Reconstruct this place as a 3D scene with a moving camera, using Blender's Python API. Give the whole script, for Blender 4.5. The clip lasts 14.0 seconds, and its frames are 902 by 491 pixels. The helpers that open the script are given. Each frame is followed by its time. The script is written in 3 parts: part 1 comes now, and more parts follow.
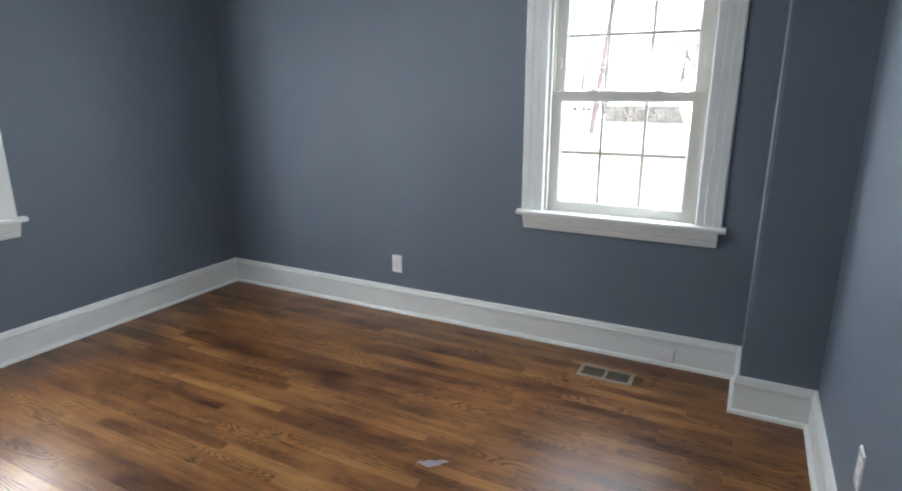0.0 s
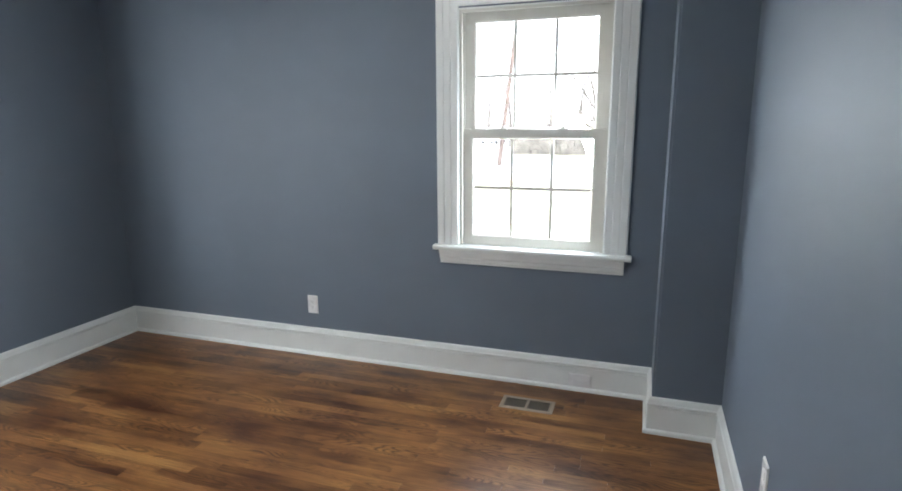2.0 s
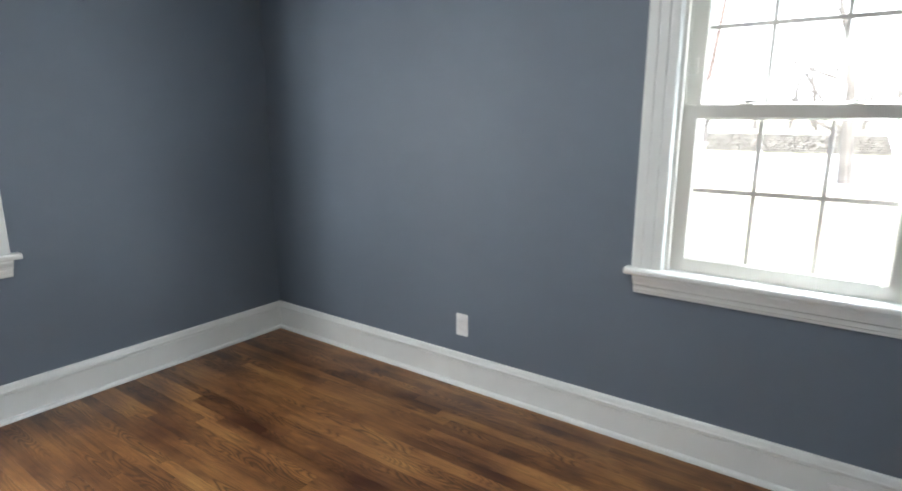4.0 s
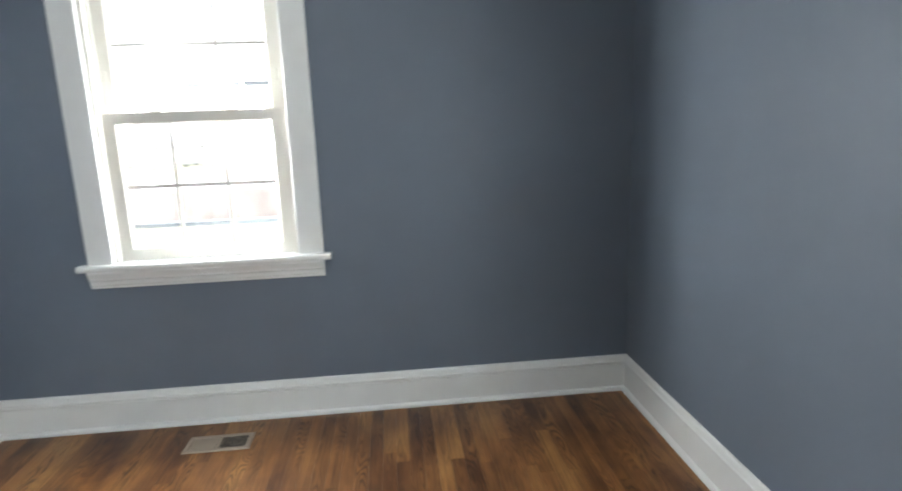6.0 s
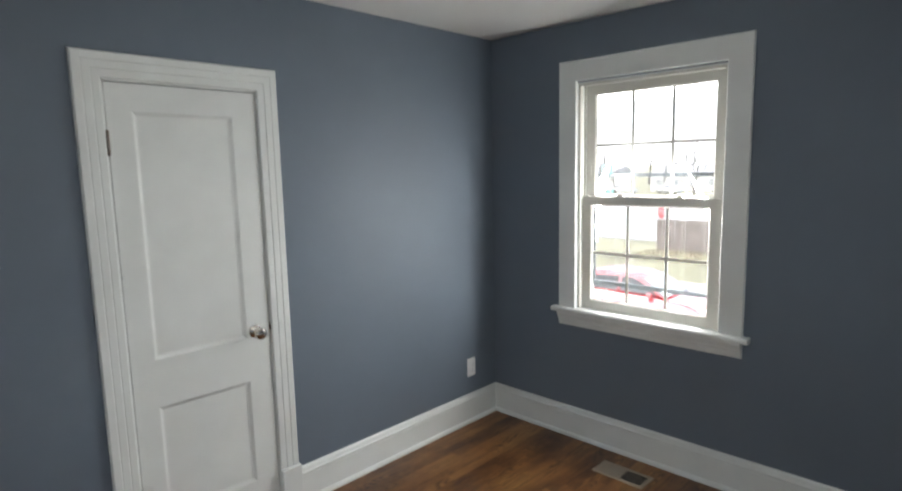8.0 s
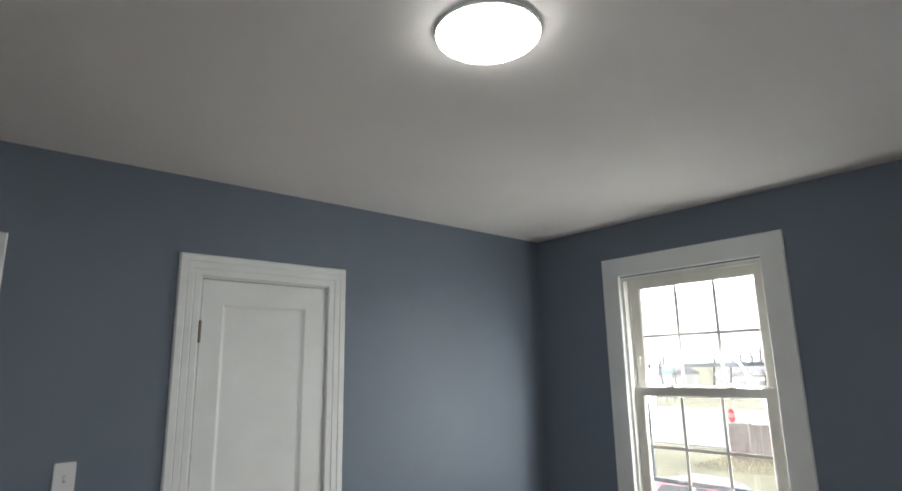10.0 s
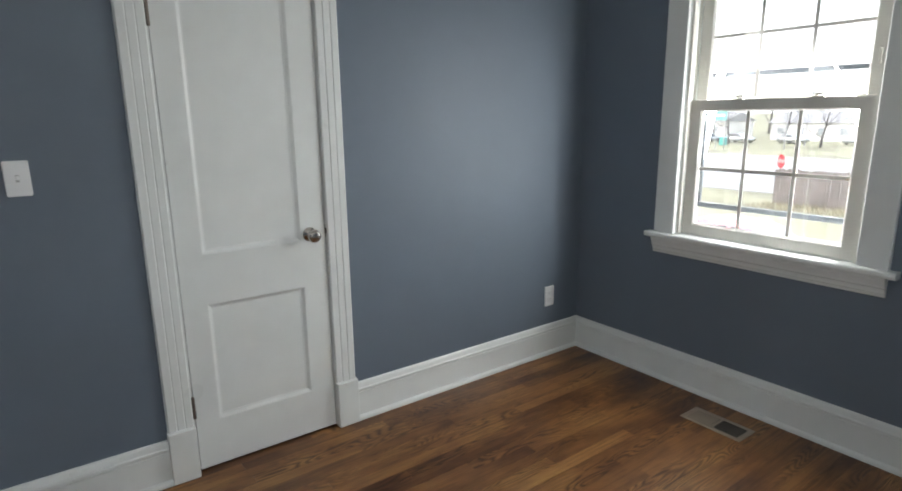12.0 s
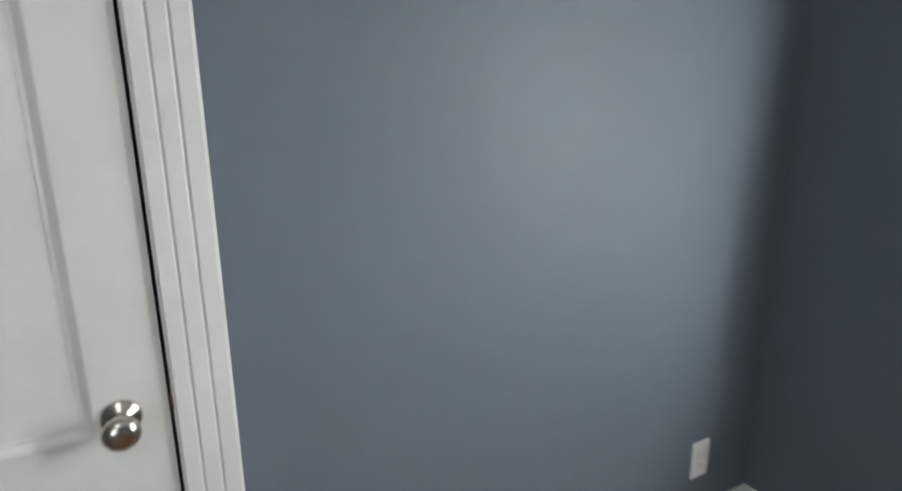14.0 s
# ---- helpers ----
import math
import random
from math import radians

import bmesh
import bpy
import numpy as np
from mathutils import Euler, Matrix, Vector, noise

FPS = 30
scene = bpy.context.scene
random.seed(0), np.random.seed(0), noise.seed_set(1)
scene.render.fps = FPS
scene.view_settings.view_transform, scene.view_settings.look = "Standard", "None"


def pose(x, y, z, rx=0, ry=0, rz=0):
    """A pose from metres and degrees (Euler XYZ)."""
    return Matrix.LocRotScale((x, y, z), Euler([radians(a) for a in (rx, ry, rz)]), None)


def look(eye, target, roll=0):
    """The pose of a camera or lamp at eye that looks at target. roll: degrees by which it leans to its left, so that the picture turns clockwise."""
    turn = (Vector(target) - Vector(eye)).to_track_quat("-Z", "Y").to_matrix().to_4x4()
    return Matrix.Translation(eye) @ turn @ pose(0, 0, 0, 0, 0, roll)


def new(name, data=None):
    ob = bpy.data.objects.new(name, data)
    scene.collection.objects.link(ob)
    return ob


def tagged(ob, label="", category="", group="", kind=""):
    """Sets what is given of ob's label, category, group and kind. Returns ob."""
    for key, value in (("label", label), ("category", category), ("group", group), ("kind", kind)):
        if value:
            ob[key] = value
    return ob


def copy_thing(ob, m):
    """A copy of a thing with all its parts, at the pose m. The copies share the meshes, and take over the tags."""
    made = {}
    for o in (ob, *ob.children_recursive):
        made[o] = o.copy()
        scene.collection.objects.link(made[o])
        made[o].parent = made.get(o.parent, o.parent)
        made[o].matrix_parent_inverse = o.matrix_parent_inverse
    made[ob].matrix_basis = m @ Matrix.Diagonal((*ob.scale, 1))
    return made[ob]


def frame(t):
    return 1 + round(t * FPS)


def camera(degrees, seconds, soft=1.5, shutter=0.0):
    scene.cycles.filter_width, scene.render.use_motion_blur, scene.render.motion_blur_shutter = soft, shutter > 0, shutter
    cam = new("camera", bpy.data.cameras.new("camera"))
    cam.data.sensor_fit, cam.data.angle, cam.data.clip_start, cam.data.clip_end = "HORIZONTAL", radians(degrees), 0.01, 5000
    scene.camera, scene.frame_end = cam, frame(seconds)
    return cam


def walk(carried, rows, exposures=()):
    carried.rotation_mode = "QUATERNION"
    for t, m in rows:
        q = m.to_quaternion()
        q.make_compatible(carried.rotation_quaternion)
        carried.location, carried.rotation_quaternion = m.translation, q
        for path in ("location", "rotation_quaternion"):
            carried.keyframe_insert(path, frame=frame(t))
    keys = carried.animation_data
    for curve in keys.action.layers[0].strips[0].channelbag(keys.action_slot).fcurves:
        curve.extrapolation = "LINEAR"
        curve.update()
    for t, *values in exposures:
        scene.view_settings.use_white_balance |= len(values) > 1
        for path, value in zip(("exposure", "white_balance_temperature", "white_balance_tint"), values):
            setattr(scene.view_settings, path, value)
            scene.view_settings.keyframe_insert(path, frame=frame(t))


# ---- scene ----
cam = camera(76.05, 14.0, soft=1.7, shutter=0.35)
PATH = [
    (0, (3.584, -3.154, 1.494), (2.696, -1.440, 0.971), -0.15),
    (0.5, (3.595, -3.177, 1.515), (2.823, -1.398, 1.027), -0.19),
    (1, (3.601, -3.209, 1.524), (2.901, -1.390, 1.076), -0.25),
    (1.5, (3.582, -3.205, 1.521), (2.949, -1.356, 1.094), -0.31),
    (2, (3.566, -3.152, 1.515), (2.939, -1.299, 1.100), -0.35),
    (2.5, (3.513, -3.047, 1.491), (2.869, -1.199, 1.079), -0.32),
    (3, (3.412, -2.880, 1.446), (2.661, -1.073, 1.033), -0.26),
    (3.2, (3.374, -2.811, 1.440), (2.546, -1.039, 1.027), 0.00),
    (5.3, (2.841, -1.505, 1.441), (1.097, -0.639, 0.985), -1.40),
    (5.5, (2.785, -1.396, 1.406), (0.957, -0.717, 0.961), -1.41),
    (6, (2.688, -1.132, 1.368), (0.738, -0.943, 0.966), -2.05),
    (6.5, (2.637, -0.930, 1.440), (0.728, -1.332, 1.003), -2.43),
    (7, (2.804, -0.796, 1.495), (1.060, -1.671, 1.059), -2.05),
    (7.5, (2.874, -0.701, 1.556), (1.323, -1.897, 1.150), -1.51),
    (8, (2.921, -0.577, 1.656), (1.503, -1.962, 1.393), -1.31),
    (8.5, (3.023, -0.470, 1.742), (1.650, -1.923, 1.813), -1.19),
    (8.7, (3.055, -0.454, 1.767), (1.697, -1.911, 1.947), -1.18),
    (9.75, (3.062, -0.434, 1.640), (1.778, -1.905, 2.070), -1.05),
    (10.8, (2.956, -0.495, 1.485), (1.709, -2.053, 1.623), -0.83),
    (11, (2.937, -0.511, 1.450), (1.701, -2.084, 1.430), -0.73),
    (11.5, (2.837, -0.593, 1.415), (1.635, -2.160, 1.099), -0.84),
    (12, (2.643, -0.729, 1.420), (1.492, -2.305, 0.981), -0.65),
    (12.5, (2.396, -0.960, 1.439), (1.289, -2.562, 0.984), -0.68),
    (13, (2.067, -1.305, 1.416), (0.960, -2.905, 0.957), -0.76),
    (13.5, (1.813, -1.651, 1.409), (0.774, -3.298, 0.951), -0.88),
    (14, (1.626, -2.043, 1.431), (0.705, -3.750, 0.944), -0.46),
]
walk(cam, [(t, look(eye, target, roll)) for t, eye, target, roll in PATH],
     exposures=[(0, 3.05, 6150, 10), (1.0, 3.15, 6200, 9), (3.2, 3.15, 6300, 9), (5.3, 3.35, 6400, 9), (6.5, 3.1, 6450, 9), (7.5, 2.42, 6500, 9), (8.0, 2.12, 6600, 9), (8.5, 2.1, 6750, 10),
                (11, 2.0, 6500, 9), (12.5, 2.08, 6480, 8), (13.5, 2.1, 6500, 7), (14, 2.2, 6620, 8)])


# ---------------------------------------------------------------- world, sun, large lights
world = bpy.data.worlds.new("world")
scene.world = world
world.use_nodes = True
wn, wl = world.node_tree.nodes, world.node_tree.links
sky = wn.new("ShaderNodeTexSky")
sky.sky_type, sky.sun_disc = "NISHITA", False
sky.sun_elevation, sky.sun_rotation = radians(42), radians(150)
sky.dust_density, sky.air_density, sky.ozone_density = 4.0, 1.0, 1.0
haze = wn.new("ShaderNodeMix")
haze.data_type = "RGBA"
haze.inputs["Factor"].default_value = 0.55
haze.inputs["B"].default_value = (10.6, 11.1, 11.8, 1)
wl.new(sky.outputs[0], haze.inputs["A"])
wl.new(haze.outputs["Result"], wn["Background"].inputs["Color"])
wn["Background"].inputs["Strength"].default_value = 0.15

sun = new("sun", bpy.data.lights.new("sun", "SUN"))
sun.data.energy, sun.data.angle, sun.data.color = 0.7, radians(12), (1.0, 0.96, 0.9)
sun.matrix_world = look((0, 0, 0), (-0.37, 0.64, -0.67))


def window_sky(m, head, right, left, color):
    """The sky's light in a window opening, outside the glass: at its head, slanting down, and along both reveals."""
    for watts, size, eye, target in ((head, (0.74, 0.08), (0, 0.175, 2.050), (0, -0.60, 1.20)),
                                     (right, (0.10, 0.95), (0.355, 0.180, 1.24), (-0.45, -0.60, 0.72)),
                                     (left, (0.060, 0.95), (-0.390, 0.175, 1.34), (0.45, -0.60, 0.80))):
        ob = new("window_sky", bpy.data.lights.new("window_sky", "AREA"))
        ob.data.shape, ob.data.size, ob.data.size_y = "RECTANGLE", *size
        ob.data.energy, ob.data.color = watts, color
        ob.matrix_world = m @ look(eye, target)


window_sky(Matrix.Translation((2.955, 0.022, 0)), 0.06, 3.9, 0.5, (0.92, 0.97, 1.0))
window_sky(Matrix.Translation((-0.022, -1.998, 0)) @ pose(0, 0, 0, 0, 0, 90), 0.4, 4.8, 3.9, (0.98, 0.985, 0.985))

# ---------------------------------------------------------------- materials
def mat(name, color, rough=0.5, metal=0.0):
    m = bpy.data.materials.new(name)
    m.use_nodes = True
    b = m.node_tree.nodes["Principled BSDF"]
    b.inputs["Base Color"].default_value = (*color, 1)
    b.inputs["Roughness"].default_value = rough
    b.inputs["Metallic"].default_value = metal
    return m


def node(m, kind, **values):
    n = m.node_tree.nodes.new(kind)
    for k, v in values.items():
        n.inputs[k.replace("_", " ")].default_value = v
    return n


def link(m, a, b):
    m.node_tree.links.new(a, b)


def scaled_position(m, sx, sy, sz):
    g = node(m, "ShaderNodeNewGeometry")
    mul = m.node_tree.nodes.new("ShaderNodeVectorMath")
    mul.operation = "MULTIPLY"
    mul.inputs[1].default_value = (sx, sy, sz)
    link(m, g.outputs["Position"], mul.inputs[0])
    return mul.outputs[0]


def math_node(m, op, a, b=None):
    n = m.node_tree.nodes.new("ShaderNodeMath")
    n.operation = op
    for i, v in enumerate((a, b)):
        if v is None:
            continue
        if isinstance(v, (int, float)):
            n.inputs[i].default_value = v
        else:
            link(m, v, n.inputs[i])
    return n.outputs[0]


def mix_color(m, fac, a, b, blend="MIX"):
    n = m.node_tree.nodes.new("ShaderNodeMix")
    n.data_type, n.blend_type = "RGBA", blend
    for key, v in (("Factor", fac), ("A", a), ("B", b)):
        if isinstance(v, (int, float)):
            n.inputs[key].default_value = v
        elif isinstance(v, tuple):
            n.inputs[key].default_value = (*v, 1)
        else:
            link(m, v, n.inputs[key])
    return n.outputs["Result"]


def ramp(m, value, stops):
    n = m.node_tree.nodes.new("ShaderNodeValToRGB")
    e = n.color_ramp.elements
    while len(e) < len(stops):
        e.new(0.5)
    for s, (p, c) in zip(e, stops):
        s.position, s.color = p, (*c, 1)
    link(m, value, n.inputs[0])
    return n.outputs[0]


def bump(m, height, strength, distance):
    n = node(m, "ShaderNodeBump", Strength=strength, Distance=distance)
    link(m, height, n.inputs["Height"])
    link(m, n.outputs[0], m.node_tree.nodes["Principled BSDF"].inputs["Normal"])


def painted(name, color, rough, fine, coarse=3.0, spread=0.06, relief=0.15, depth=0.0006):
    """Paint: slow change of tone, fine roller or brush texture, uneven gloss."""
    m = mat(name, color, rough)
    b = m.node_tree.nodes["Principled BSDF"]
    slow = node(m, "ShaderNodeTexNoise", Scale=coarse, Detail=3.0)
    link(m, scaled_position(m, 1, 1, 1), slow.inputs["Vector"])
    dark = tuple(c * (1 - spread) for c in color)
    light = tuple(min(1, c * (1 + spread)) for c in color)
    link(m, ramp(m, slow.outputs[0], [(0.3, dark), (0.7, light)]), b.inputs["Base Color"])
    grain = node(m, "ShaderNodeTexNoise", Scale=fine, Detail=2.0)
    link(m, scaled_position(m, 1, 1, 1), grain.inputs["Vector"])
    link(m, math_node(m, "ADD", math_node(m, "MULTIPLY", slow.outputs[0], 0.12), rough - 0.06), b.inputs["Roughness"])
    bump(m, grain.outputs[0], relief, depth)
    return m


def board_wood(name, tones, rough, along="x"):
    """Stained oak strip: tone by piece, streaks along the strip, cathedral grain lines, open pores."""
    m = mat(name, tones[1], rough)
    b = m.node_tree.nodes["Principled BSDF"]
    info = m.node_tree.nodes.new("ShaderNodeObjectInfo")
    shift = m.node_tree.nodes.new("ShaderNodeVectorMath")
    shift.operation = "MULTIPLY_ADD"
    shift.inputs[1].default_value = (37.0, 11.0, 5.0)
    link(m, info.outputs["Random"], shift.inputs[0])
    geo = node(m, "ShaderNodeNewGeometry")
    link(m, geo.outputs["Position"], shift.inputs[2])

    def at(sx, sy):
        mul = m.node_tree.nodes.new("ShaderNodeVectorMath")
        mul.operation = "MULTIPLY"
        mul.inputs[1].default_value = (sx, sy, 1.0)
        link(m, shift.outputs[0], mul.inputs[0])
        return mul.outputs[0]

    warp = node(m, "ShaderNodeTexNoise", Scale=1.0, Detail=1.5, Roughness=0.45)
    link(m, at(1.9, 12.0), warp.inputs["Vector"])
    rings = math_node(m, "SINE", math_node(m, "MULTIPLY", warp.outputs[0], 130.0))
    lines = math_node(m, "POWER", math_node(m, "ADD", math_node(m, "MULTIPLY", rings, 0.5), 0.5), 1.8)
    where = node(m, "ShaderNodeTexNoise", Scale=1.0, Detail=2.0)
    link(m, at(1.1, 5.0), where.inputs["Vector"])
    lines = math_node(m, "MULTIPLY", lines, ramp(m, where.outputs[0], [(0.44, (0.08,) * 3), (0.60, (1.0,) * 3)]))
    streak = node(m, "ShaderNodeTexNoise", Scale=1.0, Detail=4.0, Roughness=0.65)
    link(m, at(3.0, 120.0), streak.inputs["Vector"])
    patch = node(m, "ShaderNodeTexNoise", Scale=1.0, Detail=2.0)
    link(m, at(1.6, 9.0), patch.inputs["Vector"])
    fleck = node(m, "ShaderNodeTexNoise", Scale=1.0, Detail=3.0, Roughness=0.7)
    link(m, at(22.0, 420.0), fleck.inputs["Vector"])
    stain = node(m, "ShaderNodeTexNoise", Scale=1.0, Detail=3.0, Roughness=0.6)
    link(m, scaled_position(m, 2.2, 5.0, 1.0), stain.inputs["Vector"])
    tone = math_node(m, "ADD", math_node(m, "MULTIPLY", info.outputs["Random"], 0.34),
                     math_node(m, "MULTIPLY", patch.outputs[0], 0.46))
    tone = math_node(m, "ADD", tone, math_node(m, "MULTIPLY", math_node(m, "SUBTRACT", stain.outputs[0], 0.475), 1.15))
    base = ramp(m, tone, [(0.08, tones[0]), (0.5, tones[1]), (0.95, tones[2])])
    c = mix_color(m, math_node(m, "MULTIPLY", lines, 0.74), base, tuple(v * 0.50 for v in tones[0]))
    c = mix_color(m, ramp(m, streak.outputs[0], [(0.46, (0.0,) * 3), (0.72, (0.55,) * 3)]), c, tuple(v * 0.5 for v in tones[0]))
    c = mix_color(m, ramp(m, fleck.outputs[0], [(0.58, (0.0,) * 3), (0.74, (0.5,) * 3)]), c, tuple(v * 0.3 for v in tones[0]))
    link(m, c, b.inputs["Base Color"])
    link(m, math_node(m, "ADD", math_node(m, "MULTIPLY", patch.outputs[0], 0.16), rough - 0.06), b.inputs["Roughness"])
    h = math_node(m, "ADD", math_node(m, "MULTIPLY", lines, -0.6), math_node(m, "MULTIPLY", fleck.outputs[0], -0.6))
    bump(m, h, 0.12, 0.0008)
    return m


WALL = painted("wall_paint", (0.152, 0.1855, 0.232), 0.55, 420.0, 1.3, 0.045, 0.26, 0.0006)
WALL.node_tree.nodes["Principled BSDF"].inputs["Specular IOR Level"].default_value = 0.42
CEIL = painted("ceiling_paint", (0.78, 0.77, 0.75), 0.85, 260.0, 1.6, 0.02, 0.2, 0.0008)
TRIM = painted("trim_paint", (0.80, 0.82, 0.80), 0.30, 90.0, 6.0, 0.025, 0.10, 0.0004)
VINYL = painted("window_vinyl", (0.67, 0.655, 0.605), 0.36, 60.0, 5.0, 0.02, 0.03, 0.0002)
PLATE = painted("plate_plastic", (0.83, 0.83, 0.83), 0.28, 40.0, 9.0, 0.015, 0.02, 0.0002)
OAK = board_wood("stained_oak", ((0.056, 0.0185, 0.0085), (0.268, 0.1210, 0.0410), (0.470, 0.2540, 0.0840)), 0.31)
OAK.node_tree.nodes["Principled BSDF"].inputs["Specular IOR Level"].default_value = 0.42
SUBFLOOR = mat("dark_joint", (0.02, 0.010, 0.005), 0.8)
NICKEL = painted("satin_nickel", (0.56, 0.53, 0.49), 0.24, 300.0, 30.0, 0.05, 0.03, 0.0001)
NICKEL.node_tree.nodes["Principled BSDF"].inputs["Metallic"].default_value = 1.0
BRONZE = mat("dark_hinge_metal", (0.23, 0.20, 0.17), 0.42, 1.0)
REGISTER = painted("register_enamel", (0.33, 0.275, 0.215), 0.38, 200.0, 20.0, 0.08, 0.05, 0.0002)
DUCT_SHADE = mat("duct_shade", (0.015, 0.014, 0.013), 0.7)
SLOT_SHADE = mat("socket_slot_shade", (0.40, 0.40, 0.40), 0.6)
TOGGLE_SHADE = mat("switch_slot_shade", (0.45, 0.45, 0.44), 0.6)
GLASS = bpy.data.materials.new("window_glass")
GLASS.use_nodes = True
gb = GLASS.node_tree.nodes["Principled BSDF"]
gb.inputs["Transmission Weight"].default_value = 1.0
gb.inputs["Roughness"].default_value = 0.0
gb.inputs["IOR"].default_value = 1.45
LAMP = bpy.data.materials.new("lamp_diffuser")
LAMP.use_nodes = True
lb = LAMP.node_tree.nodes["Principled BSDF"]
lb.inputs["Base Color"].default_value = (0.85, 0.85, 0.85, 1)
lb.inputs["Emission Color"].default_value = (1.0, 0.985, 0.96, 1)
lb.inputs["Emission Strength"].default_value = 6.5


# ---------------------------------------------------------------- mesh helpers
def finish(name, bm, material, smooth=False):
    bmesh.ops.recalc_face_normals(bm, faces=bm.faces)
    me = bpy.data.meshes.new(name)
    bm.to_mesh(me)
    bm.free()
    me.materials.append(material)
    if smooth:
        me.shade_smooth()
    return new(name, me)


def part(name, bm, material, parent, label="", smooth=False):
    ob = finish(name, bm, material, smooth)
    ob.parent = parent
    if label:
        ob["label"] = label
    return ob


def box(bm, x0, y0, z0, x1, y1, z1):
    v = [bm.verts.new((x, y, z)) for x in (x0, x1) for y in (y0, y1) for z in (z0, z1)]
    for f in ((0, 1, 3, 2), (4, 6, 7, 5), (0, 4, 5, 1), (2, 3, 7, 6), (0, 2, 6, 4), (1, 5, 7, 3)):
        bm.faces.new([v[i] for i in f])
    return bm


def soft_box(x0, y0, z0, x1, y1, z1, r=0.002, seg=2):
    bm = box(bmesh.new(), min(x0, x1), min(y0, y1), min(z0, z1), max(x0, x1), max(y0, y1), max(z0, z1))
    bmesh.ops.bevel(bm, geom=bm.edges[:], offset=r, segments=seg, affect="EDGES", profile=0.5)
    return bm


def boxes(*rows):
    bm = bmesh.new()
    for r in rows:
        box(bm, *r)
    return bm


def molding(profile, p0, p1, side, out, m0=0.0, m1=0.0, by="a", bm=None):
    """Sweeps the profile (a along side, b along out) from p0 to p1; m0 and m1 slant the ends by a or b."""
    bm = bm or bmesh.new()
    p0, p1, side, out = Vector(p0), Vector(p1), Vector(side), Vector(out)
    way = (p1 - p0).normalized()
    ends = []
    for p, m in ((p0, m0), (p1, m1)):
        ends.append([bm.verts.new(p + side * a + out * b + way * (m * (a if by == "a" else b))) for a, b in profile])
    n = len(profile)
    for i in range(n):
        bm.faces.new((ends[0][i], ends[0][(i + 1) % n], ends[1][(i + 1) % n], ends[1][i]))
    bm.faces.new(ends[0])
    bm.faces.new(ends[1][::-1])
    return bm


def lathe(profile, seg=32, axis="z"):
    """Turns (radius, height) pairs about an axis."""
    bm = bmesh.new()
    rings = []
    for r, h in profile:
        ring = []
        for i in range(seg):
            a = 2 * math.pi * i / seg
            c, s = r * math.cos(a), r * math.sin(a)
            ring.append(bm.verts.new((c, s, h) if axis == "z" else (c, h, s)))
        rings.append(ring)
    for a, b in zip(rings, rings[1:]):
        for i in range(seg):
            bm.faces.new((a[i], a[(i + 1) % seg], b[(i + 1) % seg], b[i]))
    bm.faces.new(rings[0])
    bm.faces.new(rings[-1])
    return bm


def empty(name, m, label="", category="", group="", kind=""):
    ob = new(name)
    ob.matrix_world = m
    return tagged(ob, label, category, group, kind)


# ---------------------------------------------------------------- the room
XW, XE, YN, YS, HT = -0.022, 3.974, 0.022, -3.052, 2.466   # wall faces and ceiling
JX, JY = 3.658, -0.338                                     # chase in the north-east corner
WIN1, WIN2 = 2.955, -1.998                                 # window centres, on the north and the west wall
HOLE, Z0, Z1 = 0.425, 0.80, 2.127                          # half width, foot and head of a window opening
EX0, EX1, EZ = 3.021, 3.865, 2.03                          # entry opening in the south wall
CX0, CX1, CZ = 1.614, 2.243, 2.030                         # closet opening in the south wall
OUT, INN = 0.19, 0.12                                      # outer and inner wall thickness

SIDING = painted("white_siding", (0.72, 0.71, 0.68), 0.6, 6.0, 0.4, 0.05, 0.2, 0.01)
HALF = 0.15                                                # inner leaf of the outer walls
FOOT = -3.5


def north_leaf(y0, y1, x0, x1, z0):
    return boxes((x0, y0, z0, WIN1 - HOLE, y1, HT + 0.1), (WIN1 + HOLE, y0, z0, x1, y1, HT + 0.1),
                 (WIN1 - HOLE, y0, z0, WIN1 + HOLE, y1, Z0), (WIN1 - HOLE, y0, Z1, WIN1 + HOLE, y1, HT + 0.1))


def west_leaf(x0, x1, y0, y1, z0):
    return boxes((x0, y0, z0, x1, WIN2 - HOLE, HT + 0.1), (x0, WIN2 + HOLE, z0, x1, y1, HT + 0.1),
                 (x0, WIN2 - HOLE, z0, x1, WIN2 + HOLE, Z0), (x0, WIN2 - HOLE, Z1, x1, WIN2 + HOLE, HT + 0.1))


tagged(finish("wall_north", north_leaf(YN, YN + HALF, XW - HALF, XE + HALF, -0.2), WALL),
       "smooth blue-grey painted wall with one window", "wall", kind="structure")
tagged(finish("wall_west", west_leaf(XW - HALF, XW, YS - INN, YN, -0.2), WALL),
       "smooth blue-grey painted wall with one window", "wall", kind="structure")
tagged(finish("wall_east", boxes((XE, -5.2, -0.2, XE + HALF, YN, HT + 0.1)), WALL),
       "smooth blue-grey painted wall catching window light", "wall", kind="structure")
tagged(finish("wall_outside_north", north_leaf(YN + HALF, YN + OUT, XW - OUT, XE + OUT, FOOT), SIDING), "plain pale outer wall", "wall", kind="structure")
tagged(finish("wall_outside_west", west_leaf(XW - OUT, XW - HALF, YS - INN - 0.15, YN + HALF, FOOT), SIDING), "plain pale outer wall", "wall", kind="structure")
